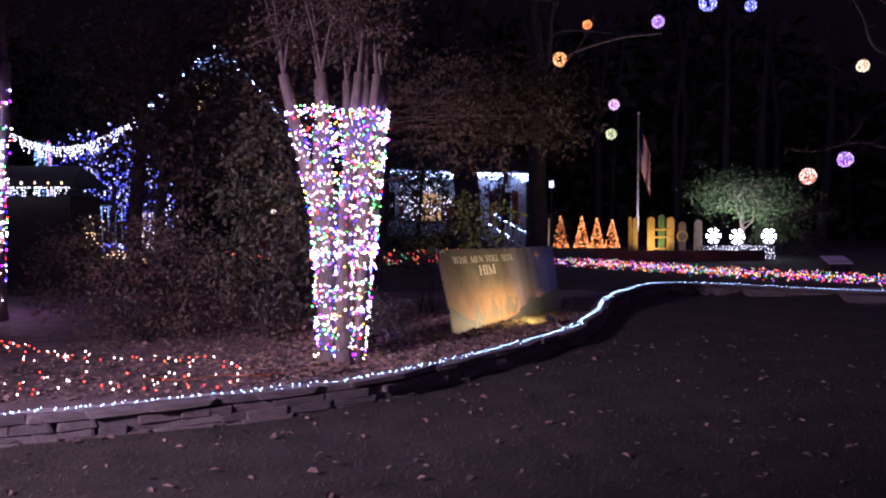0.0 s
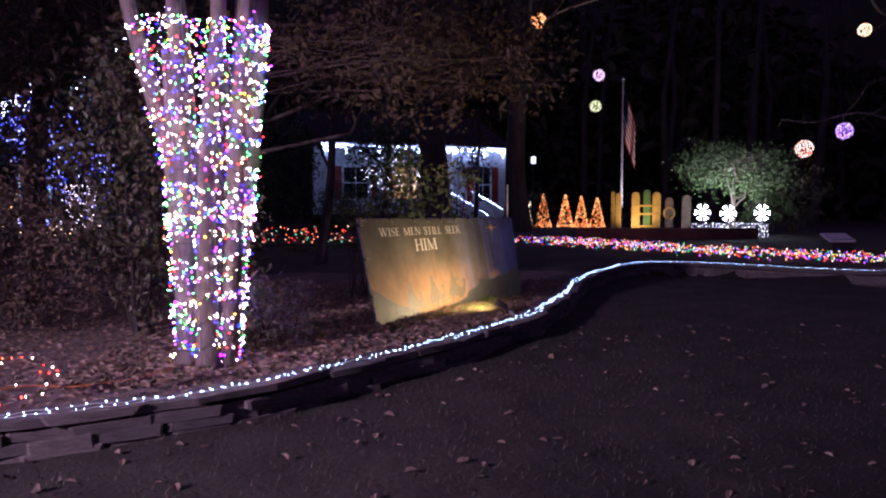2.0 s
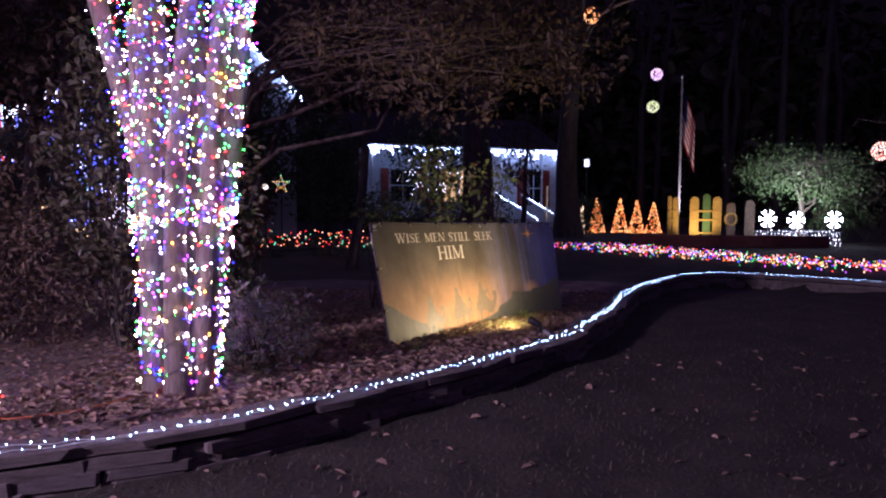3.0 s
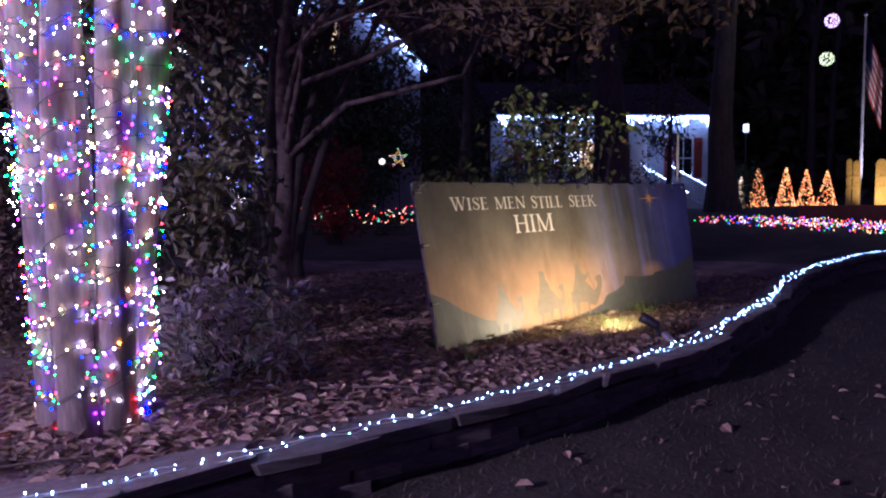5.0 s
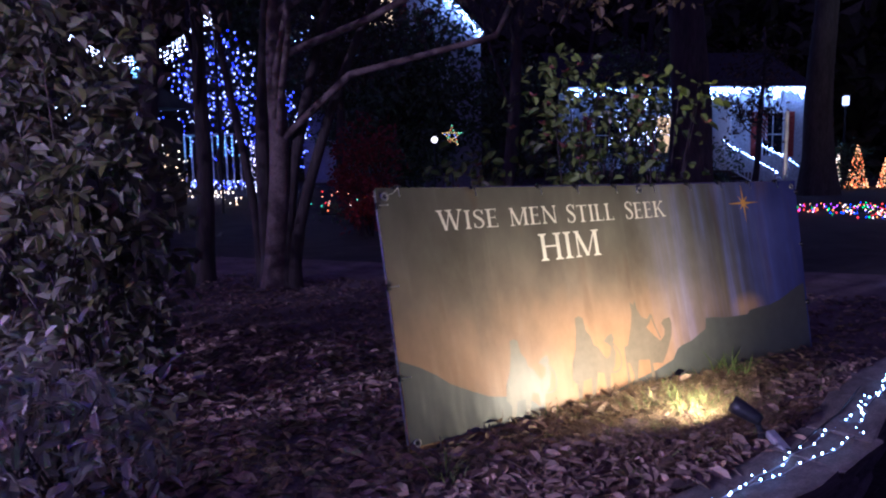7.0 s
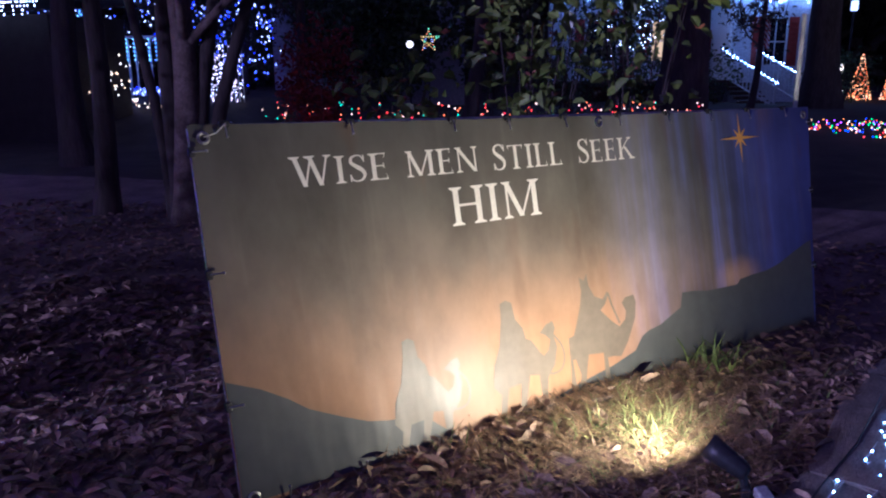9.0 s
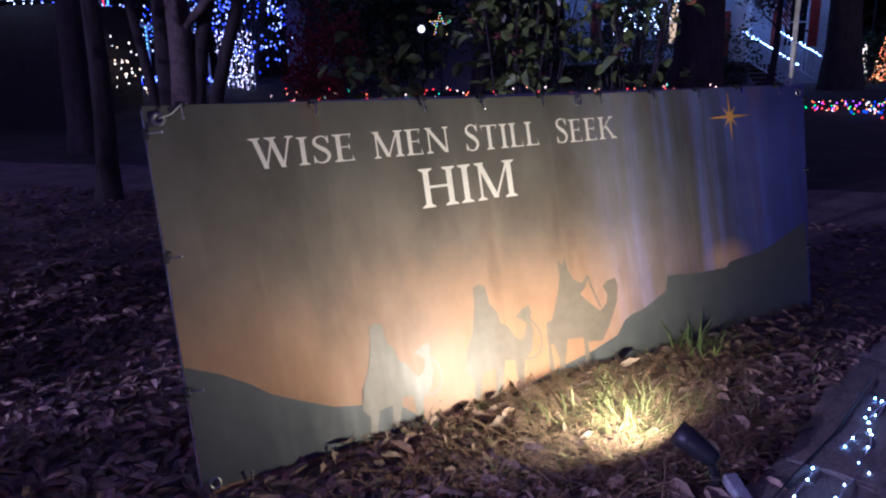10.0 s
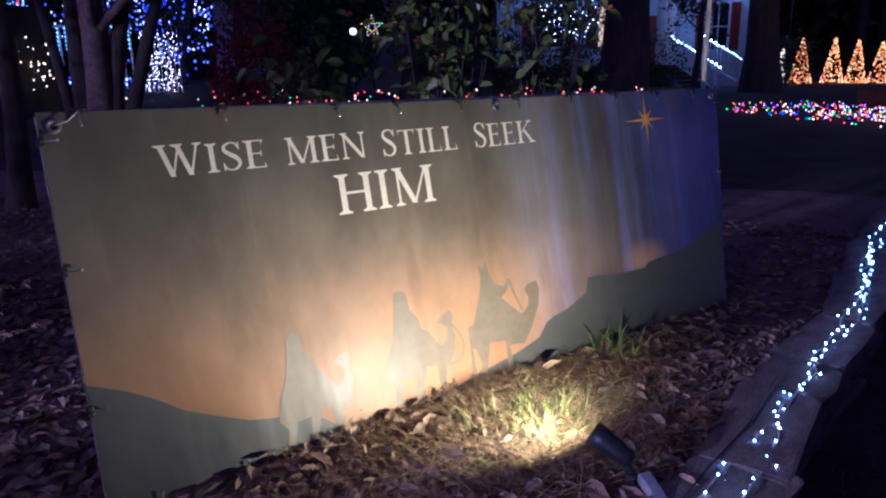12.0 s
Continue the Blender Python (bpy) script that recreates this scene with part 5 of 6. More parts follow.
    # flag on the porch
    m = pose(hx, hy, -0.85, 0, 0, ang)
    foot = m @ Vector((-2.75, -0.02, 2.9))
    pole = empty("house_flag", tuple(foot), "striped flag on a short slanting pole by the window", "flag")
    bm = bmesh.new()
    rod(bm, (0, 0.05, 0), (0.35, -0.75, 1.15), 0.025, 0.02)
    part("pole", bm, M_TRIM, pole)
    cloth = new("cloth")
    cloth.parent = pole
    cloth.matrix_basis = pose(0.32, -0.72, -0.15, 0, 0, -15)
    flag_cloth("flag", None, 0.9, 1.25, None, "", cloth, 0.6)
    # lamp at the corner
    p = m @ Vector((2.1, 0.3, 4.2))
    lampost = empty("corner_light", (p.x, p.y, gz(p.x, p.y)), "small white lantern on a thin post by the house", "lamp")
    bm = bmesh.new()
    rod(bm, (0, 0, -0.1), (0, 0, p.z - gz(p.x, p.y) - 0.2), 0.05)
    part("post", bm, M_BLACK, lampost)
    bm = bmesh.new()
    box(bm, (0.25, 0.25, 0.42), pose(0, 0, p.z - gz(p.x, p.y)), 0.04)
    part("lantern", bm, glow("lantern_glow", [(0.7, 0.82, 1.0)], 1.2, False), lampost)


def blue_yard():
    """The blue-lit yard behind the bushes."""
    for k, (x, y, z, r, n) in enumerate(((-9.3, 24.5, 2.9, (1.2, 1.0, 1.3), 260), (-11.4, 27.5, 2.4, (1.8, 1.2, 1.9), 300), (-9.2, 27.4, 1.6, (1.2, 0.9, 1.5), 200), (-14.8, 27.5, 1.6, (1.6, 1.0, 1.6), 240))):
        t = tree((x, y), z + r[2] * 0.6, 0.10, (0.1, 0.1), ((0, 0, z), r, 60, 8, 0.2), "small yard tree hung with blue lights", 30 + k, (0.09, 0.05), M_LEAF_OLIVE)
        d = RNG.normal(0, 1, (n, 3))
        d /= np.linalg.norm(d, axis=1)[:, None]
        string = empty("blue_lights", (x, y, gz(x, y)), "blue string lights tangled through a small tree", "string lights", "blue tree lights")
        pts = np.array([0, 0, z]) + d * np.array(r) * RNG.uniform(0.5, 1.02, n)[:, None]
        w = Tubes()
        w.add(pts[np.argsort(pts[:, 2])][::6].tolist(), 0.005, 3)
        w.put("wire", M_WIRE, string)
        bulbs("fairy_light", pts, 0.026, G_BLUE, string)
    strip_lights("ground_net", [(-15.5, 25.0), (-12.0, 24.6), (-8.4, 24.2)], 1.5, 520, 0.024, G_BLUE, "blue net lights on the ground", 0.3)
    strip_lights("ground_lights", [(-13.2, 23.2), (-10.5, 23.0), (-7.8, 22.8)], 0.5, 170, 0.022, G_WARM, "warm white lights edging the blue yard", 0.15)
    # lattice of white lights
    lat = empty("light_lattice", (-8.6, 24.9, gz(-8.6, 24.9)), "upright lattice of white icicle lights", "light decoration")
    pts = [(0.06 * i + RNG.normal(0, 0.015), RNG.normal(0, 0.04), 0.06 * j + RNG.normal(0, 0.02)) for i in range(16) for j in range(22) if RNG.random() < 0.55]
    t = Tubes()
    for i in range(9):
        t.add([(0.12 * i, 0, -0.05), (0.12 * i, 0, 1.4)], 0.01, 4)
    t.put("frame", M_TRIM, lat)
    bulbs("fairy_light", np.array(pts), 0.012, G_PINKWHITE, lat)
    # balustrade of white lights
    fence = empty("lit_railing", (-12.0, 25.6, gz(-12.0, 25.6)), "white railing outlined with pale blue lights", "railing")
    for i in range(13):
        t = Tubes()
        t.add([(0.22 * i, 0, -0.02), (0.22 * i, 0, 1.5)], 0.03, 6)
        t.put("baluster", M_TRIM, fence)
    t = Tubes()
    t.add([(0, 0, 1.5), (2.7, 0, 1.5)], 0.04, 6)
    t.put("handrail", M_TRIM, fence)
    bulbs("fairy_light", np.array([(0.22 * i, -0.05, 0.95 + 0.1 * j) for i in range(13) for j in range(6)]), 0.022, G_CYAN, fence)
    # swag of icicles
    swag = empty("icicle_swag", (-11.6, 22, 0), "swag of white icicle lights strung between trees", "string lights")
    t, pts = Tubes(), []
    w = []
    for i in range(76):
        s = i / 75
        x, z = 4.0 * s, 4.15 - 0.78 * math.sin(math.pi * min(1, s * 1.02)) ** 0.9 + 0.1 * s
        w.append((x, 0, z))
        pts += [(x + RNG.normal(0, 0.02), RNG.normal(0, 0.02), z - 0.08 * k) for k in range(RNG.integers(2, 6))]
    t.add(w, 0.008, 4)
    t.put("wire", M_WHITEWIRE, swag)
    for x, z in ((0.0, 4.2), (4.0, 4.3)):
        t = Tubes()
        t.add([(x, 0.04, gz(-11.6 + x, 22) - 0.1), (x, 0.04, z)], 0.035, 6)
        t.put("post", M_BLACK, swag)
    bulbs("fairy_light", np.array(pts), 0.017, G_WHITE, swag)
    # garden shed with lit eaves
    shed = empty("shed", (-10.0, 20.4, gz(-10, 20.4)), "dark garden shed with lights along its eaves", "shed")
    bm = bmesh.new()
    box(bm, (3.2, 2.0, 2.3), pose(-0.4, 1.0, 1.15))
    part("wall", bm, M_DARKWOOD, shed)
    bm = bmesh.new()
    vs = [bm.verts.new(v) for v in ((-2.2, -0.3, 2.55), (1.4, -0.3, 2.55), (1.4, 2.3, 2.55), (-2.2, 2.3, 2.55), (-2.0, 1.0, 3.15), (1.1, 1.0, 3.15))]
    for f in ((0, 1, 5, 4), (2, 3, 4, 5), (0, 4, 3), (1, 2, 5), (0, 3, 2, 1)):
        bm.faces.new([vs[i] for i in f])
    part("roof", bm, M_ROOF, shed)
    pts = [(-2.1 + 0.07 * i + RNG.normal(0, 0.015), -0.32, 2.5 - 0.07 * k) for i in range(50) for k in range(RNG.integers(1, 5))]
    bulbs("fairy_light", np.array(pts), 0.015, G_WHITE, shed)
    bulbs("globe_light", np.array([(-1.9 + 0.34 * i, -0.36, 2.62) for i in range(10)]), 0.035, G_WARM, shed)
    # golden lit bush
    gold = empty("gold_light_bush", (-8.9, 21.6, gz(-8.9, 21.6)), "low bush covered with golden lights", "string lights")
    p, c = clumps((0, 0, 1.3), (0.45, 0.4, 0.85), 30, 7, 0.12)
    leaves("foliage", p, 0.08, 0.045, M_LEAF_OLIVE, gold)
    bulbs("fairy_light", p[: 170] + RNG.normal(0, 0.04, (len(p[:170]), 3)), 0.02, G_WARM, gold)
    # column of cyan lights
    col = empty("light_column", (-11.0, 24.0, gz(-11.0, 24.0)), "tall column of pale cyan lights with a red edge", "light decoration")
    t = Tubes()
    t.add([(0, 0, -0.1), (-0.15, 0, 3.6)], [0.16, 0.14], 8)
    t.put("trunk", M_DARKBARK, col)
    th = np.linspace(0, 160, 420)
    bulbs("fairy_light", np.stack([-0.15 * th / 160 + 0.2 * np.cos(th), 0.2 * np.sin(th), 0.6 + 2.9 * th / 160], 1) + RNG.normal(0, 0.025, (420, 3)), 0.022, G_CYAN, col)
    zz = np.linspace(0.5, 3.5, 60)
    bulbs("edge_light", np.stack([0.22 - 0.04 * zz, -0.1 + 0 * zz, zz], 1), 0.024, G_REDEDGE, col, "red edge lights")


def star_lamp():
    thing = empty("star_light", (-4.35, 29.0, gz(-4.35, 29.0)), "wire star of coloured lights on a post", "light decoration")
    bm = bmesh.new()
    rod(bm, (0, 0, -0.1), (0, 0, 1.9), 0.02)
    part("post", bm, M_BLACK, thing)
    pts = []
    for k in range(5):
        a0, a1 = math.pi / 2 + k * 4 * math.pi / 5, math.pi / 2 + (k + 1) * 4 * math.pi / 5
        for s in np.linspace(0, 1, 9):
            pts.append((0.30 * (math.cos(a0) * (1 - s) + math.cos(a1) * s), -0.03, 1.95 + 0.30 * (math.sin(a0) * (1 - s) + math.sin(a1) * s)))
    bulbs("fairy_light", np.array(pts), 0.016, glow("star_bulb", [(1.0, 0.55, 0.10), (1.0, 0.62, 0.16), (0.25, 0.8, 0.3), (1.0, 0.25, 0.08), (0.4, 0.5, 1.0)], 1.3, False), thing)
    thing = empty("globe_lamp", (-4.9, 29.0, gz(-4.9, 29.0)), "round white globe lamp on a thin post", "lamp")
    bm = bmesh.new()
    rod(bm, (0, 0, -0.1), (0, 0, 1.75), 0.025)
    part("post", bm, M_BLACK, thing)
    bm = bmesh.new()
    bmesh.ops.create_uvsphere(bm, u_segments=14, v_segments=10, radius=0.095, matrix=Matrix.Translation((0, 0, 1.84)))
    part("globe", bm, glow("globe_glow", [(1.0, 0.86, 0.62)], 1.2, False), thing)


G_REDEDGE = glow("red_edge_bulb", [(1.0, 0.03, 0.03)], 1.5, False)
G_PINKWHITE = glow("pinkish_white_bulb", [(1.0, 0.75, 0.7), (0.9, 0.85, 1.0), (1.0, 0.85, 0.7)], 4.0, False)

# ---- build ----
banner()
floodlight()
myrtle((-0.73, 9.1, -0.33), 8, 3.45, 3.25, 5, "lit crape myrtles")
myrtle((-7.12, 13.2, gz(-7.12, 13.2)), 5, 4.4, 4.1, 11, "lit crape myrtles", 0.12, fine=False)
wall_lights()
net_lights()

shrub((-3.6, 10.9), (1.9, 1.0, 0.95), 240, 32, (0.06, 0.034), M_LEAF_BROWN, "broad leafy evergreen shrub, dull brown in the dark", seed=4)
shrub((-1.85, 10.8), (0.8, 0.65, 1.75), 140, 22, (0.085, 0.052), M_LEAF_OLIVE, "upright shrub beside the lit tree", seed=5)
shrub((-1.05, 11.0), (0.5, 0.5, 1.2), 110, 22, (0.09, 0.054), M_LEAF_OLIVE, "leafy evergreen shrub behind the lit tree", seed=6)
shrub((-0.45, 9.9), (0.62, 0.42, 0.33), 56, 24, (0.07, 0.038), M_LEAF_PALE, "low pale-leaved shrub at the bed's edge", seed=7)
shrub((1.2, 13.45), (0.46, 0.25, 0.60), 46, 8, (0.085, 0.058), M_CAMELLIA, "camellia with green leaves and faded pink blooms", seed=8, flowers=22, name="camellia", mid=1.62, stems=4)
shrub((1.88, 13.55), (0.30, 0.22, 0.55), 22, 7, (0.08, 0.055), M_CAMELLIA, "narrow camellia with green leaves and pink blooms", seed=19, flowers=8, name="camellia", mid=1.66, stems=3)
shrub((0.45, 13.4), (0.30, 0.2, 0.26), 14, 6, (0.085, 0.058), M_CAMELLIA, "sparse camellia with green leaves", seed=9, flowers=5, name="camellia", mid=1.28, stems=3)
# oak-leaved tree reaching over the banner
tree((-2.3, 15.0), 4.8, 0.14, (0.5, -0.2), ((3.6, -0.9, 3.8), (2.6, 1.5, 1.15), 240, 20, 0.15), "slim tree holding dry brown leaves over the banner", 21, (0.11, 0.06), M_LEAF_BROWN, 9, bark=M_TWIG)
# many-stemmed sapling in the dark
for k, (dx, ln) in enumerate(((-0.9, (0.1, 0)), (0.10, (1.15, 0.2)), (0.22, (2.0, 0.3)), (-0.14, (-0.9, 0.1)), (-0.02, (0.1, 0.1)))):
    tree((-2.3 + dx, 15.0), 5.5 if k in (0, 4) else 4.6, (0.11, 0.09, 0.075, 0.06, 0.10)[k], ln, ((0.2, 0, 4.6), (1.4, 1.0, 1.4), 50, 14, 0.2) if k == 0 else None,
         "dark slim tree trunk in the bed", 50 + k, (0.09, 0.05), M_LEAF_OLIVE, bend=1.0 if k == 0 else 1.7)
tree((-4.2, 13.2), 5.5, 0.12, (0.3, 0.2), ((1.0, -0.3, 3.7), (2.0, 1.2, 1.8), 220, 22, 0.2), "dark leafy tree over the bushes", 60, (0.12, 0.07), M_LEAF_BROWN)
tree((-6.2, 18.0), 8.0, 0.2, (0.2, 0.0), ((0, 0, 6.0), (2.5, 1.6, 2.0), 90, 14, 0.25), "tall dark tree among the lit yard", 61, (0.11, 0.06), M_LEAF_OLIVE)
tree((-0.6, 19.0), 6.0, 0.12, (0.4, 0.0), ((-0.6, 0, 4.6), (2.0, 1.4, 1.8), 70, 14, 0.22), "leafy tree before the house", 62, (0.10, 0.055), M_LEAF_OLIVE)
shrub((0.2, 24.0), (1.6, 0.8, 1.3), 60, 14, (0.10, 0.055), M_LEAF_GREEN, "broad dark evergreen before the house", seed=16, name="evergreen_shrub")
tree((2.05, 26.0), 14.0, 0.50, (-0.3, 0.0), ((0, 0, 12.5), (5.0, 3.0, 3.0), 60, 14, 0.4), "large dark tree trunk before the house", 63, (0.16, 0.09), M_LEAF_BROWN, sides=16)
side_tree = tree((6.32, 36.0), 16.0, 0.52, (0.5, 0.0), ((0, 0, 14.0), (5.0, 3.0, 3.0), 60, 14, 0.4), "tall dark tree beside the house", 64, (0.16, 0.09), M_LEAF_BROWN, sides=16)
# green tree lit from the snowflakes
tree((14.0, 30.2), 3.2, 0.12, (0.2, 0.0), ((-0.1, -0.3, 2.45), (2.4, 1.2, 1.05), 150, 30, 0.22), "small green tree lit from below by white lights", 65, (0.10, 0.055), M_LEAF_GREEN, 8, bark=M_TWIG)
shrub((15.7, 30.9), (1.3, 0.7, 0.95), 60, 18, (0.10, 0.055), M_LEAF_GREEN, "dim green shrub beside the lit tree", seed=20)
shrub((17.0, 31.0), (2.2, 1.0, 1.5), 80, 18, (0.10, 0.055), M_LEAF_OLIVE, "dark hedge beside the lit tree", seed=17, name="hedge")
# dark evergreens that half hide the house
tree((-7.6, 33.0), 6.0, 0.2, (0.2, 0.0), ((0, 0, 3.3), (3.4, 1.6, 3.2), 520, 22, 0.25), "broad dark evergreen before the gable", 71, (0.21, 0.12), M_LEAF_GREEN)
tree((-13.0, 34.0), 9.0, 0.2, (0.2, 0.0), ((0, 0, 5.5), (3.4, 1.6, 5.0), 520, 22, 0.28), "tall dark evergreen before the gable", 72, (0.21, 0.12), M_LEAF_GREEN)
tree((-3.4, 33.5), 4.6, 0.16, (0.1, 0.0), ((0, 0, 2.6), (1.5, 1.0, 2.4), 150, 20, 0.22), "dark evergreen at the porch corner", 73, (0.14, 0.08), M_LEAF_GREEN)
for k, x in enumerate((-1.8, 0.8, 3.0, 9.0)):
    y = 40.0 if x < 5 else 45.0
    shrub((x, y), (1.5, 0.8, 1.15), 70, 18, (0.14, 0.08), M_LEAF_GREEN, "clipped dark foundation shrub before the porch", seed=80 + k, size=0.16, name="foundation_shrub")
tree((0.6, 31.0), 5.0, 0.12, (0.3, 0.0), ((0.2, 0, 3.3), (1.7, 1.0, 1.5), 210, 15, 0.24), "leafy tree before the porch", 74, (0.13, 0.07), M_LEAF_GREEN)
tree((4.1, 31.0), 5.0, 0.10, (0.2, 0.0), ((0.0, 0, 3.2), (0.9, 0.8, 1.6), 64, 12, 0.2), "thin-leaved tree beside the big trunk", 75, (0.13, 0.07), M_LEAF_BROWN)
tree((-5.7, 24.0), 5.0, 0.14, (0.1, 0.0), ((0, 0, 4.6), (1.7, 1.0, 1.9), 220, 22, 0.2), "dense dark tree behind the sapling", 76, (0.14, 0.08), M_LEAF_OLIVE)
shrub((-3.3, 20.0), (0.62, 0.55, 1.1), 110, 20, (0.09, 0.05), M_MAPLE, "dark red cone-shaped shrub lit by a red lamp", seed=18, name="red_shrub")
string = empty("white_lights", (0.7, 30.8, gz(0.7, 30.8)), "white string lights through a thin tree", "string lights")
wp, wc = clumps((0.2, -0.3, 2.3), (1.5, 0.7, 0.8), 40, 4, 0.2)
bulbs("fairy_light", wp, 0.013, G_WHITE, string)
w = Tubes()
w.add(wc[np.argsort(wc[:, 0])].tolist(), 0.006, 3)
w.add([(0, 0, 0), (0.1, -0.2, 1.5), tuple(wc[0])], 0.006, 3)
w.put("wire", M_WIRE, string)
house()
cutouts()
snowflakes()
flagpole()
blue_yard()
star_lamp()

light_cone(10.7, 50, 2.15, 0.50, G_AMBER, "cone tree of amber lights", 1)
light_cone(12.15, 50, 2.15, 0.48, G_AMBER, "cone tree of amber lights", 2)
light_cone(13.2, 50, 2.05, 0.46, G_AMBER, "cone tree of amber lights", 3)
light_cone(14.25, 50, 1.95, 0.48, G_AMBER, "cone tree of amber lights", 4)
light_cone(9.45, 48, 1.65, 0.16, G_WARM, "slim leaning column of warm white lights", 5)
light_cone(7.25, 46.0, 1.15, 0.42, G_ORANGE, "small cone tree of red-orange lights", 6)

LIMB_A = spline([(21.5, 31, 8.6), (19.6, 30.3, 10.5), (14, 30, 11.3), (9, 30, 11.2), (6.2, 30.4, 10.9)], 0.25)
LIMB_B = spline([(6.9, 36, 9.5), (8.5, 39, 11.0), (12.4, 42, 11.6)], 0.25)
for x, y, z, r, mat, label in ((11.95, 42, 7.6, 0.36, G_PINKMIX, "hanging ball of pink and lilac lights"), (11.75, 41.7, 5.95, 0.36, G_LIME, "hanging ball of pale lime lights"),
                               (16.77, 30, 3.0, 0.40, G_REDWHITE, "hanging ball of red and cream lights"), (18.4, 30, 3.7, 0.38, G_PURPLE, "hanging ball of violet lights"),
                               (7.52, 30, 9.1, 0.22, G_AMBER, "hanging ball of amber lights"), (6.45, 30, 7.75, 0.34, G_ORANGE, "hanging ball of orange lights"),
                               (10.36, 30, 9.2, 0.30, G_PURPLE, "hanging ball of lilac lights"), (12.4, 30, 10.0, 0.42, G_BLUE, "hanging ball of blue lights"),
                               (14.2, 30, 9.9, 0.28, G_BLUE, "hanging ball of blue lights"), (19.1, 30, 7.55, 0.30, G_WARM, "hanging ball of warm white lights")):
    limb = LIMB_B if y > 35 else LIMB_A
    near = limb[np.argmin(np.hypot(limb[:, 0] - x, limb[:, 1] - y))]
    light_ball(x, near[1], z, r * 0.78, mat, label, near[2] - z - r)

strip_lights("carpet_lights", [(5.6, 26.8), (7.4, 24.4), (9.2, 21.6), (11.2, 19.6), (13.4, 17.6), (17, 15.5)], 2.8, 1900, 0.016, G_BAND, "carpet of red, orange and blue lights on the ground", 0.1)
strip_lights("garland_lights", [(-5.2, 22.0), (-3.0, 22.0), (-0.3, 22.2), (2.5, 23.5)], 0.5, 260, 0.016, G_GARLAND, "red-orange garland lights over a low hedge", 0.7)
for k in range(5):
    shrub((-4.6 + 1.55 * k, 22.25 + 0.05 * k), (0.85, 0.35, 0.26), 40, 16, (0.07, 0.04), M_LEAF_GREEN, "low dark hedge under the garland lights", stems=5, seed=90 + k, size=0.07, name="low_hedge")

# low board edging before the cutouts
bm = bmesh.new()
box(bm, (6.2, 0.14, 0.42), pose(10.35, 27.2, -0.1, 0, 0, -4), 0.02)
tagged(part("board_edging", bm, M_REDBOARD), "low red-brown board edging on the lawn", "edging")
# pale utility box
box_thing = empty("utility_box", (13.2, 22.0, gz(13.2, 22.0)), "pale metal utility box with a sloped lid", "utility box")
bm = bmesh.new()
box(bm, (0.62, 0.45, 0.3), pose(0, 0, 0.14), 0.02)
part("body", bm, M_BLACK, box_thing)
bm = bmesh.new()
box(bm, (0.74, 0.55, 0.05), pose(0, 0, 0.33, 20, 0, 0), 0.015)
part("lid", bm, M_TRIM, box_thing, "pale sloped lid")

# bare tree that carries the light balls
bare = tree((21.6, 31.0), 12.0, 0.35, (0.2, 0.0), None, "bare tall tree with long limbs hung with light balls", 70)
foot = np.array(bare.matrix_basis.translation)
for limb_pts, r0 in ((LIMB_A, 0.12), (spline([(21.7, 31, 8.0), (19.6, 30.2, 8.3), (18.9, 30, 9.5), (18.2, 30, 10.6)], 0.25), 0.09),
                     (spline([(21.6, 31, 4.0), (19, 30.2, 4.4), (17.0, 30, 4.0), (15.6, 30, 4.15)], 0.25), 0.06), (spline([(18.3, 30.1, 4.3), (18.9, 30, 5.0), (19.2, 30, 5.7)], 0.25), 0.025)):
    t = Tubes()
    p = limb_pts - foot
    t.add(p.tolist(), [r0 * (1 - 0.75 * i / len(p)) for i in range(len(p))], 7)
    for k in range(10):
        i = RNG.integers(1, len(p))
        q = RNG.normal(0, 0.35, 3)
        t.add([p[i].tolist(), (p[i] + q * 0.5).tolist(), (p[i] + q + np.array([0, 0, 0.1])).tolist()], [r0 * 0.25, r0 * 0.15, r0 * 0.06], 4)
    t.put("limb", M_TWIG, bare)
foot = np.array([6.32, 36.0, gz(6.32, 36.0)])
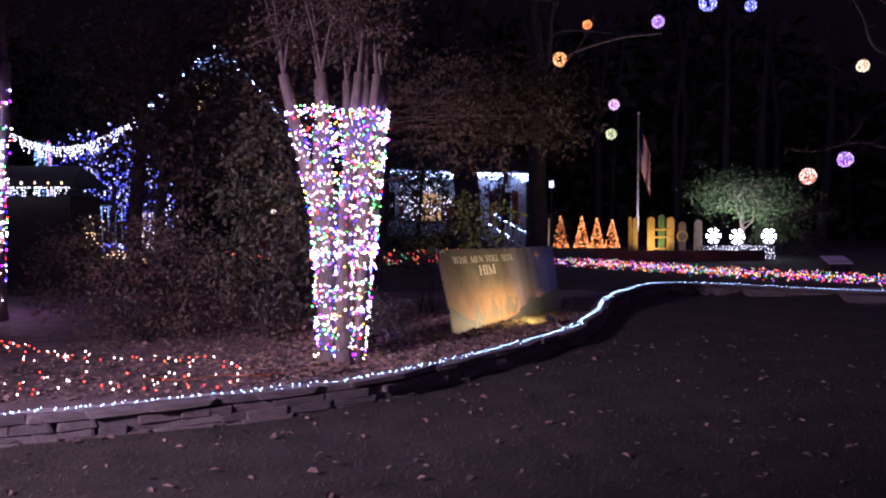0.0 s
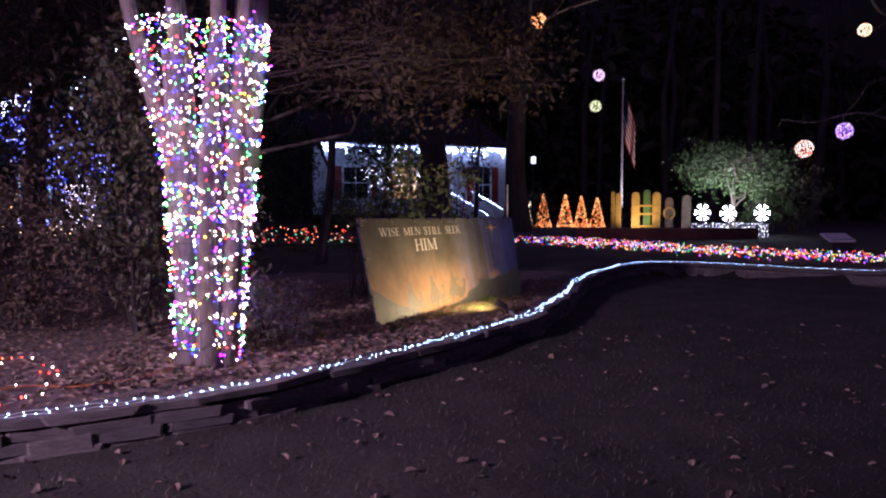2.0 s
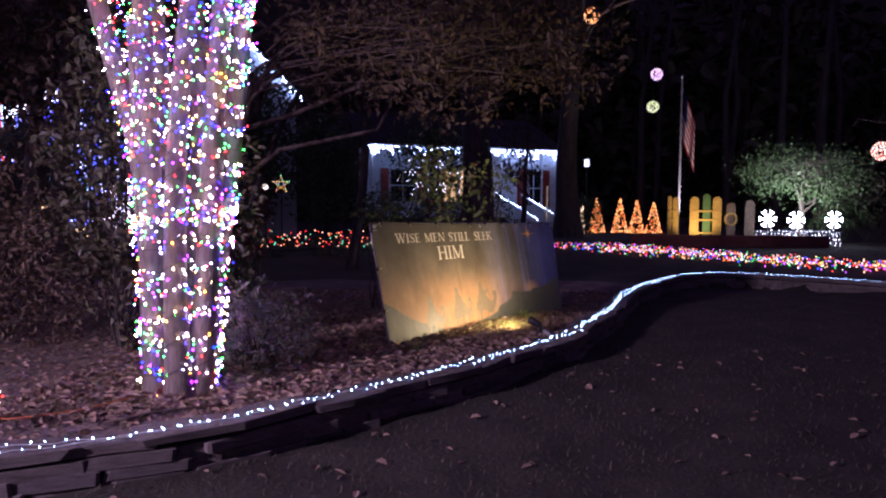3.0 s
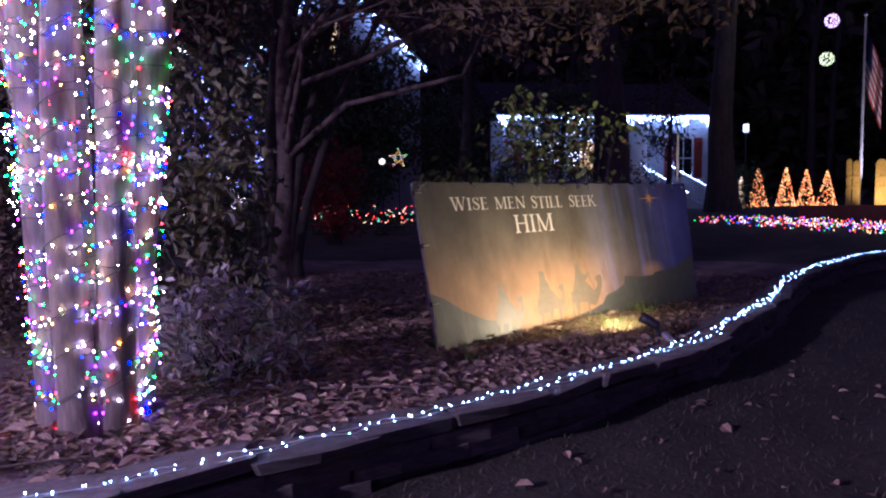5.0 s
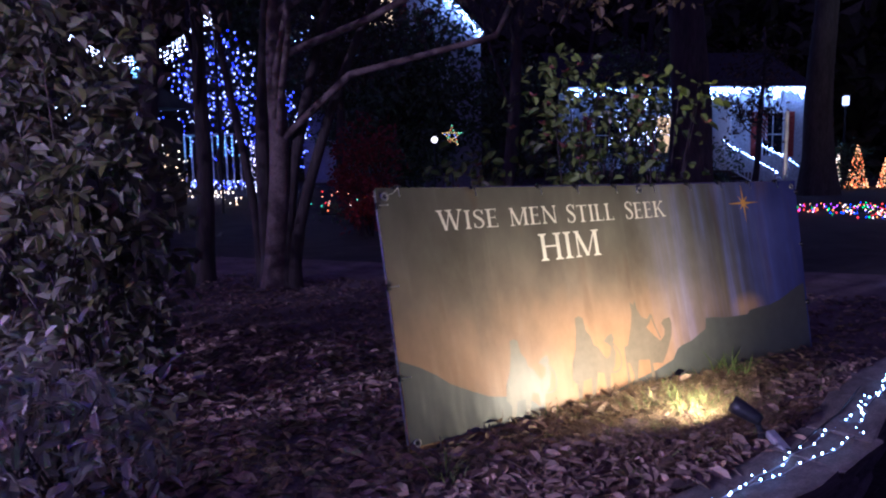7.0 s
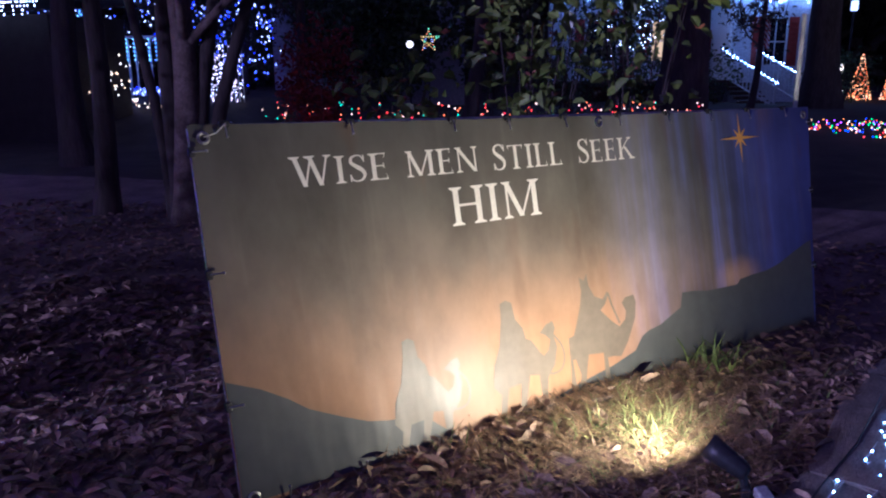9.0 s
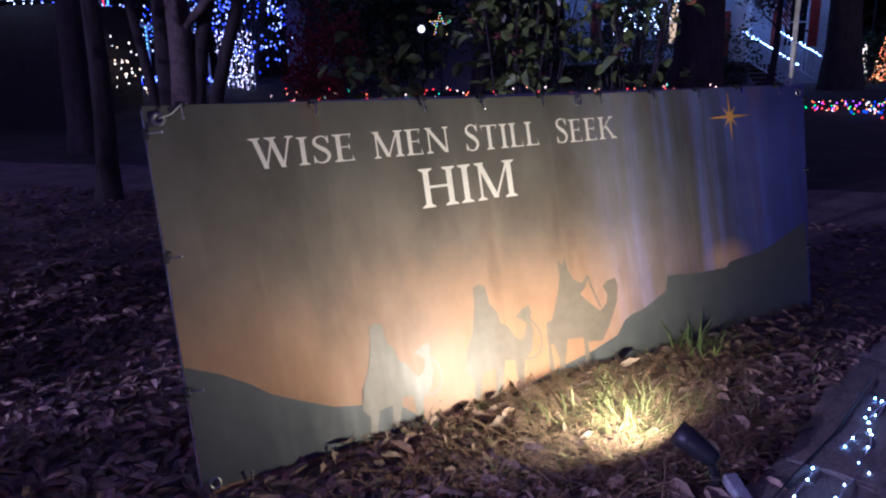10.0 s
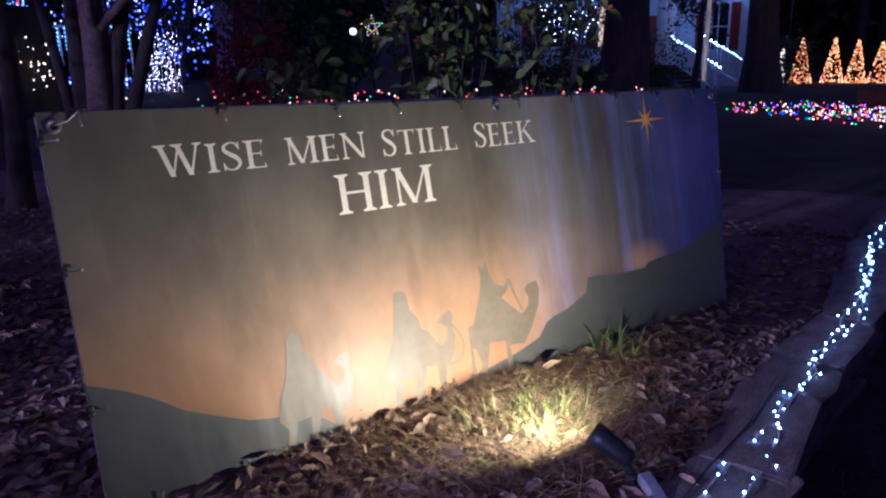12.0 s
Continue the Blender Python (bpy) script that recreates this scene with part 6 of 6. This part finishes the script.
for limb_pts, r0 in ((LIMB_B, 0.10), (spline([(6.9, 36, 6.9), (7.0, 33, 8.2), (8.6, 30.3, 8.55), (10.6, 30, 8.75)], 0.25), 0.09),
                     (spline([(6.95, 35, 7.3), (6.6, 30.6, 7.5), (7.3, 30.2, 8.4), (7.9, 30.1, 9.8)], 0.25), 0.05)):
    t = Tubes()
    p = limb_pts - foot
    t.add(p.tolist(), [r0 * (1 - 0.7 * i / len(p)) for i in range(len(p))], 7)
    t.put("limb", M_TWIG, side_tree)

# far dark woods
woods = Tubes()
for k in range(30):
    a = RNG.uniform(-0.75, 0.95)
    d = RNG.uniform(58, 80)
    x, y = d * math.sin(a), d * math.cos(a)
    woods.add([(x, y, -1.2), (x + RNG.normal(0, 0.4), y, 9), (x + RNG.normal(0, 0.8), y, 20)], [RNG.uniform(0.2, 0.45), 0.22, 0.08], 7)
# plain curved sheet added to hide the sky, keeping the distance dark
arc = np.linspace(-1.9, 1.9, 60)
ring = [(98 * math.sin(q), 98 * math.cos(q), z) for q in arc for z in (-3.0, 36 + 3 * math.sin(9 * q) + 2 * math.sin(23 * q))]
tagged(raw("backdrop", ring, [(2 * i, 2 * i + 2, 2 * i + 3, 2 * i + 1) for i in range(59)], M_LEAF_OLIVE), "plain dark sheet for distant woods, added to hide the sky", "woods", kind="structure")
n = 26000
a, d = RNG.uniform(-1.5, 1.5, n), RNG.uniform(72, 92, n)
tops = 20 + 4 * np.sin(7 * a) + 3 * np.sin(17 * a + 1)
pts = np.stack([d * np.sin(a), d * np.cos(a), -1.5 + RNG.uniform(0, 1, n) * tops], 1)
tagged(leaves("wood_edge", pts, 1.7, 1.1, M_LEAF_OLIVE), "unlit foliage along the edge of the woods", "woods", kind="stuff")
far_trunks = tagged(woods.put("far_woods", M_DARKBARK), "dark tree trunks of the woods behind the yard", "woods", kind="stuff")
clutter()
retaining_wall()

# post and hood made up to carry the unseen fill lamp
street = empty("added_lamp_post", (-7.0, 1.0, gz(-7.0, 1.0)), "made-up grey lamp post and hood, out of view, for the fill light", "street lamp")
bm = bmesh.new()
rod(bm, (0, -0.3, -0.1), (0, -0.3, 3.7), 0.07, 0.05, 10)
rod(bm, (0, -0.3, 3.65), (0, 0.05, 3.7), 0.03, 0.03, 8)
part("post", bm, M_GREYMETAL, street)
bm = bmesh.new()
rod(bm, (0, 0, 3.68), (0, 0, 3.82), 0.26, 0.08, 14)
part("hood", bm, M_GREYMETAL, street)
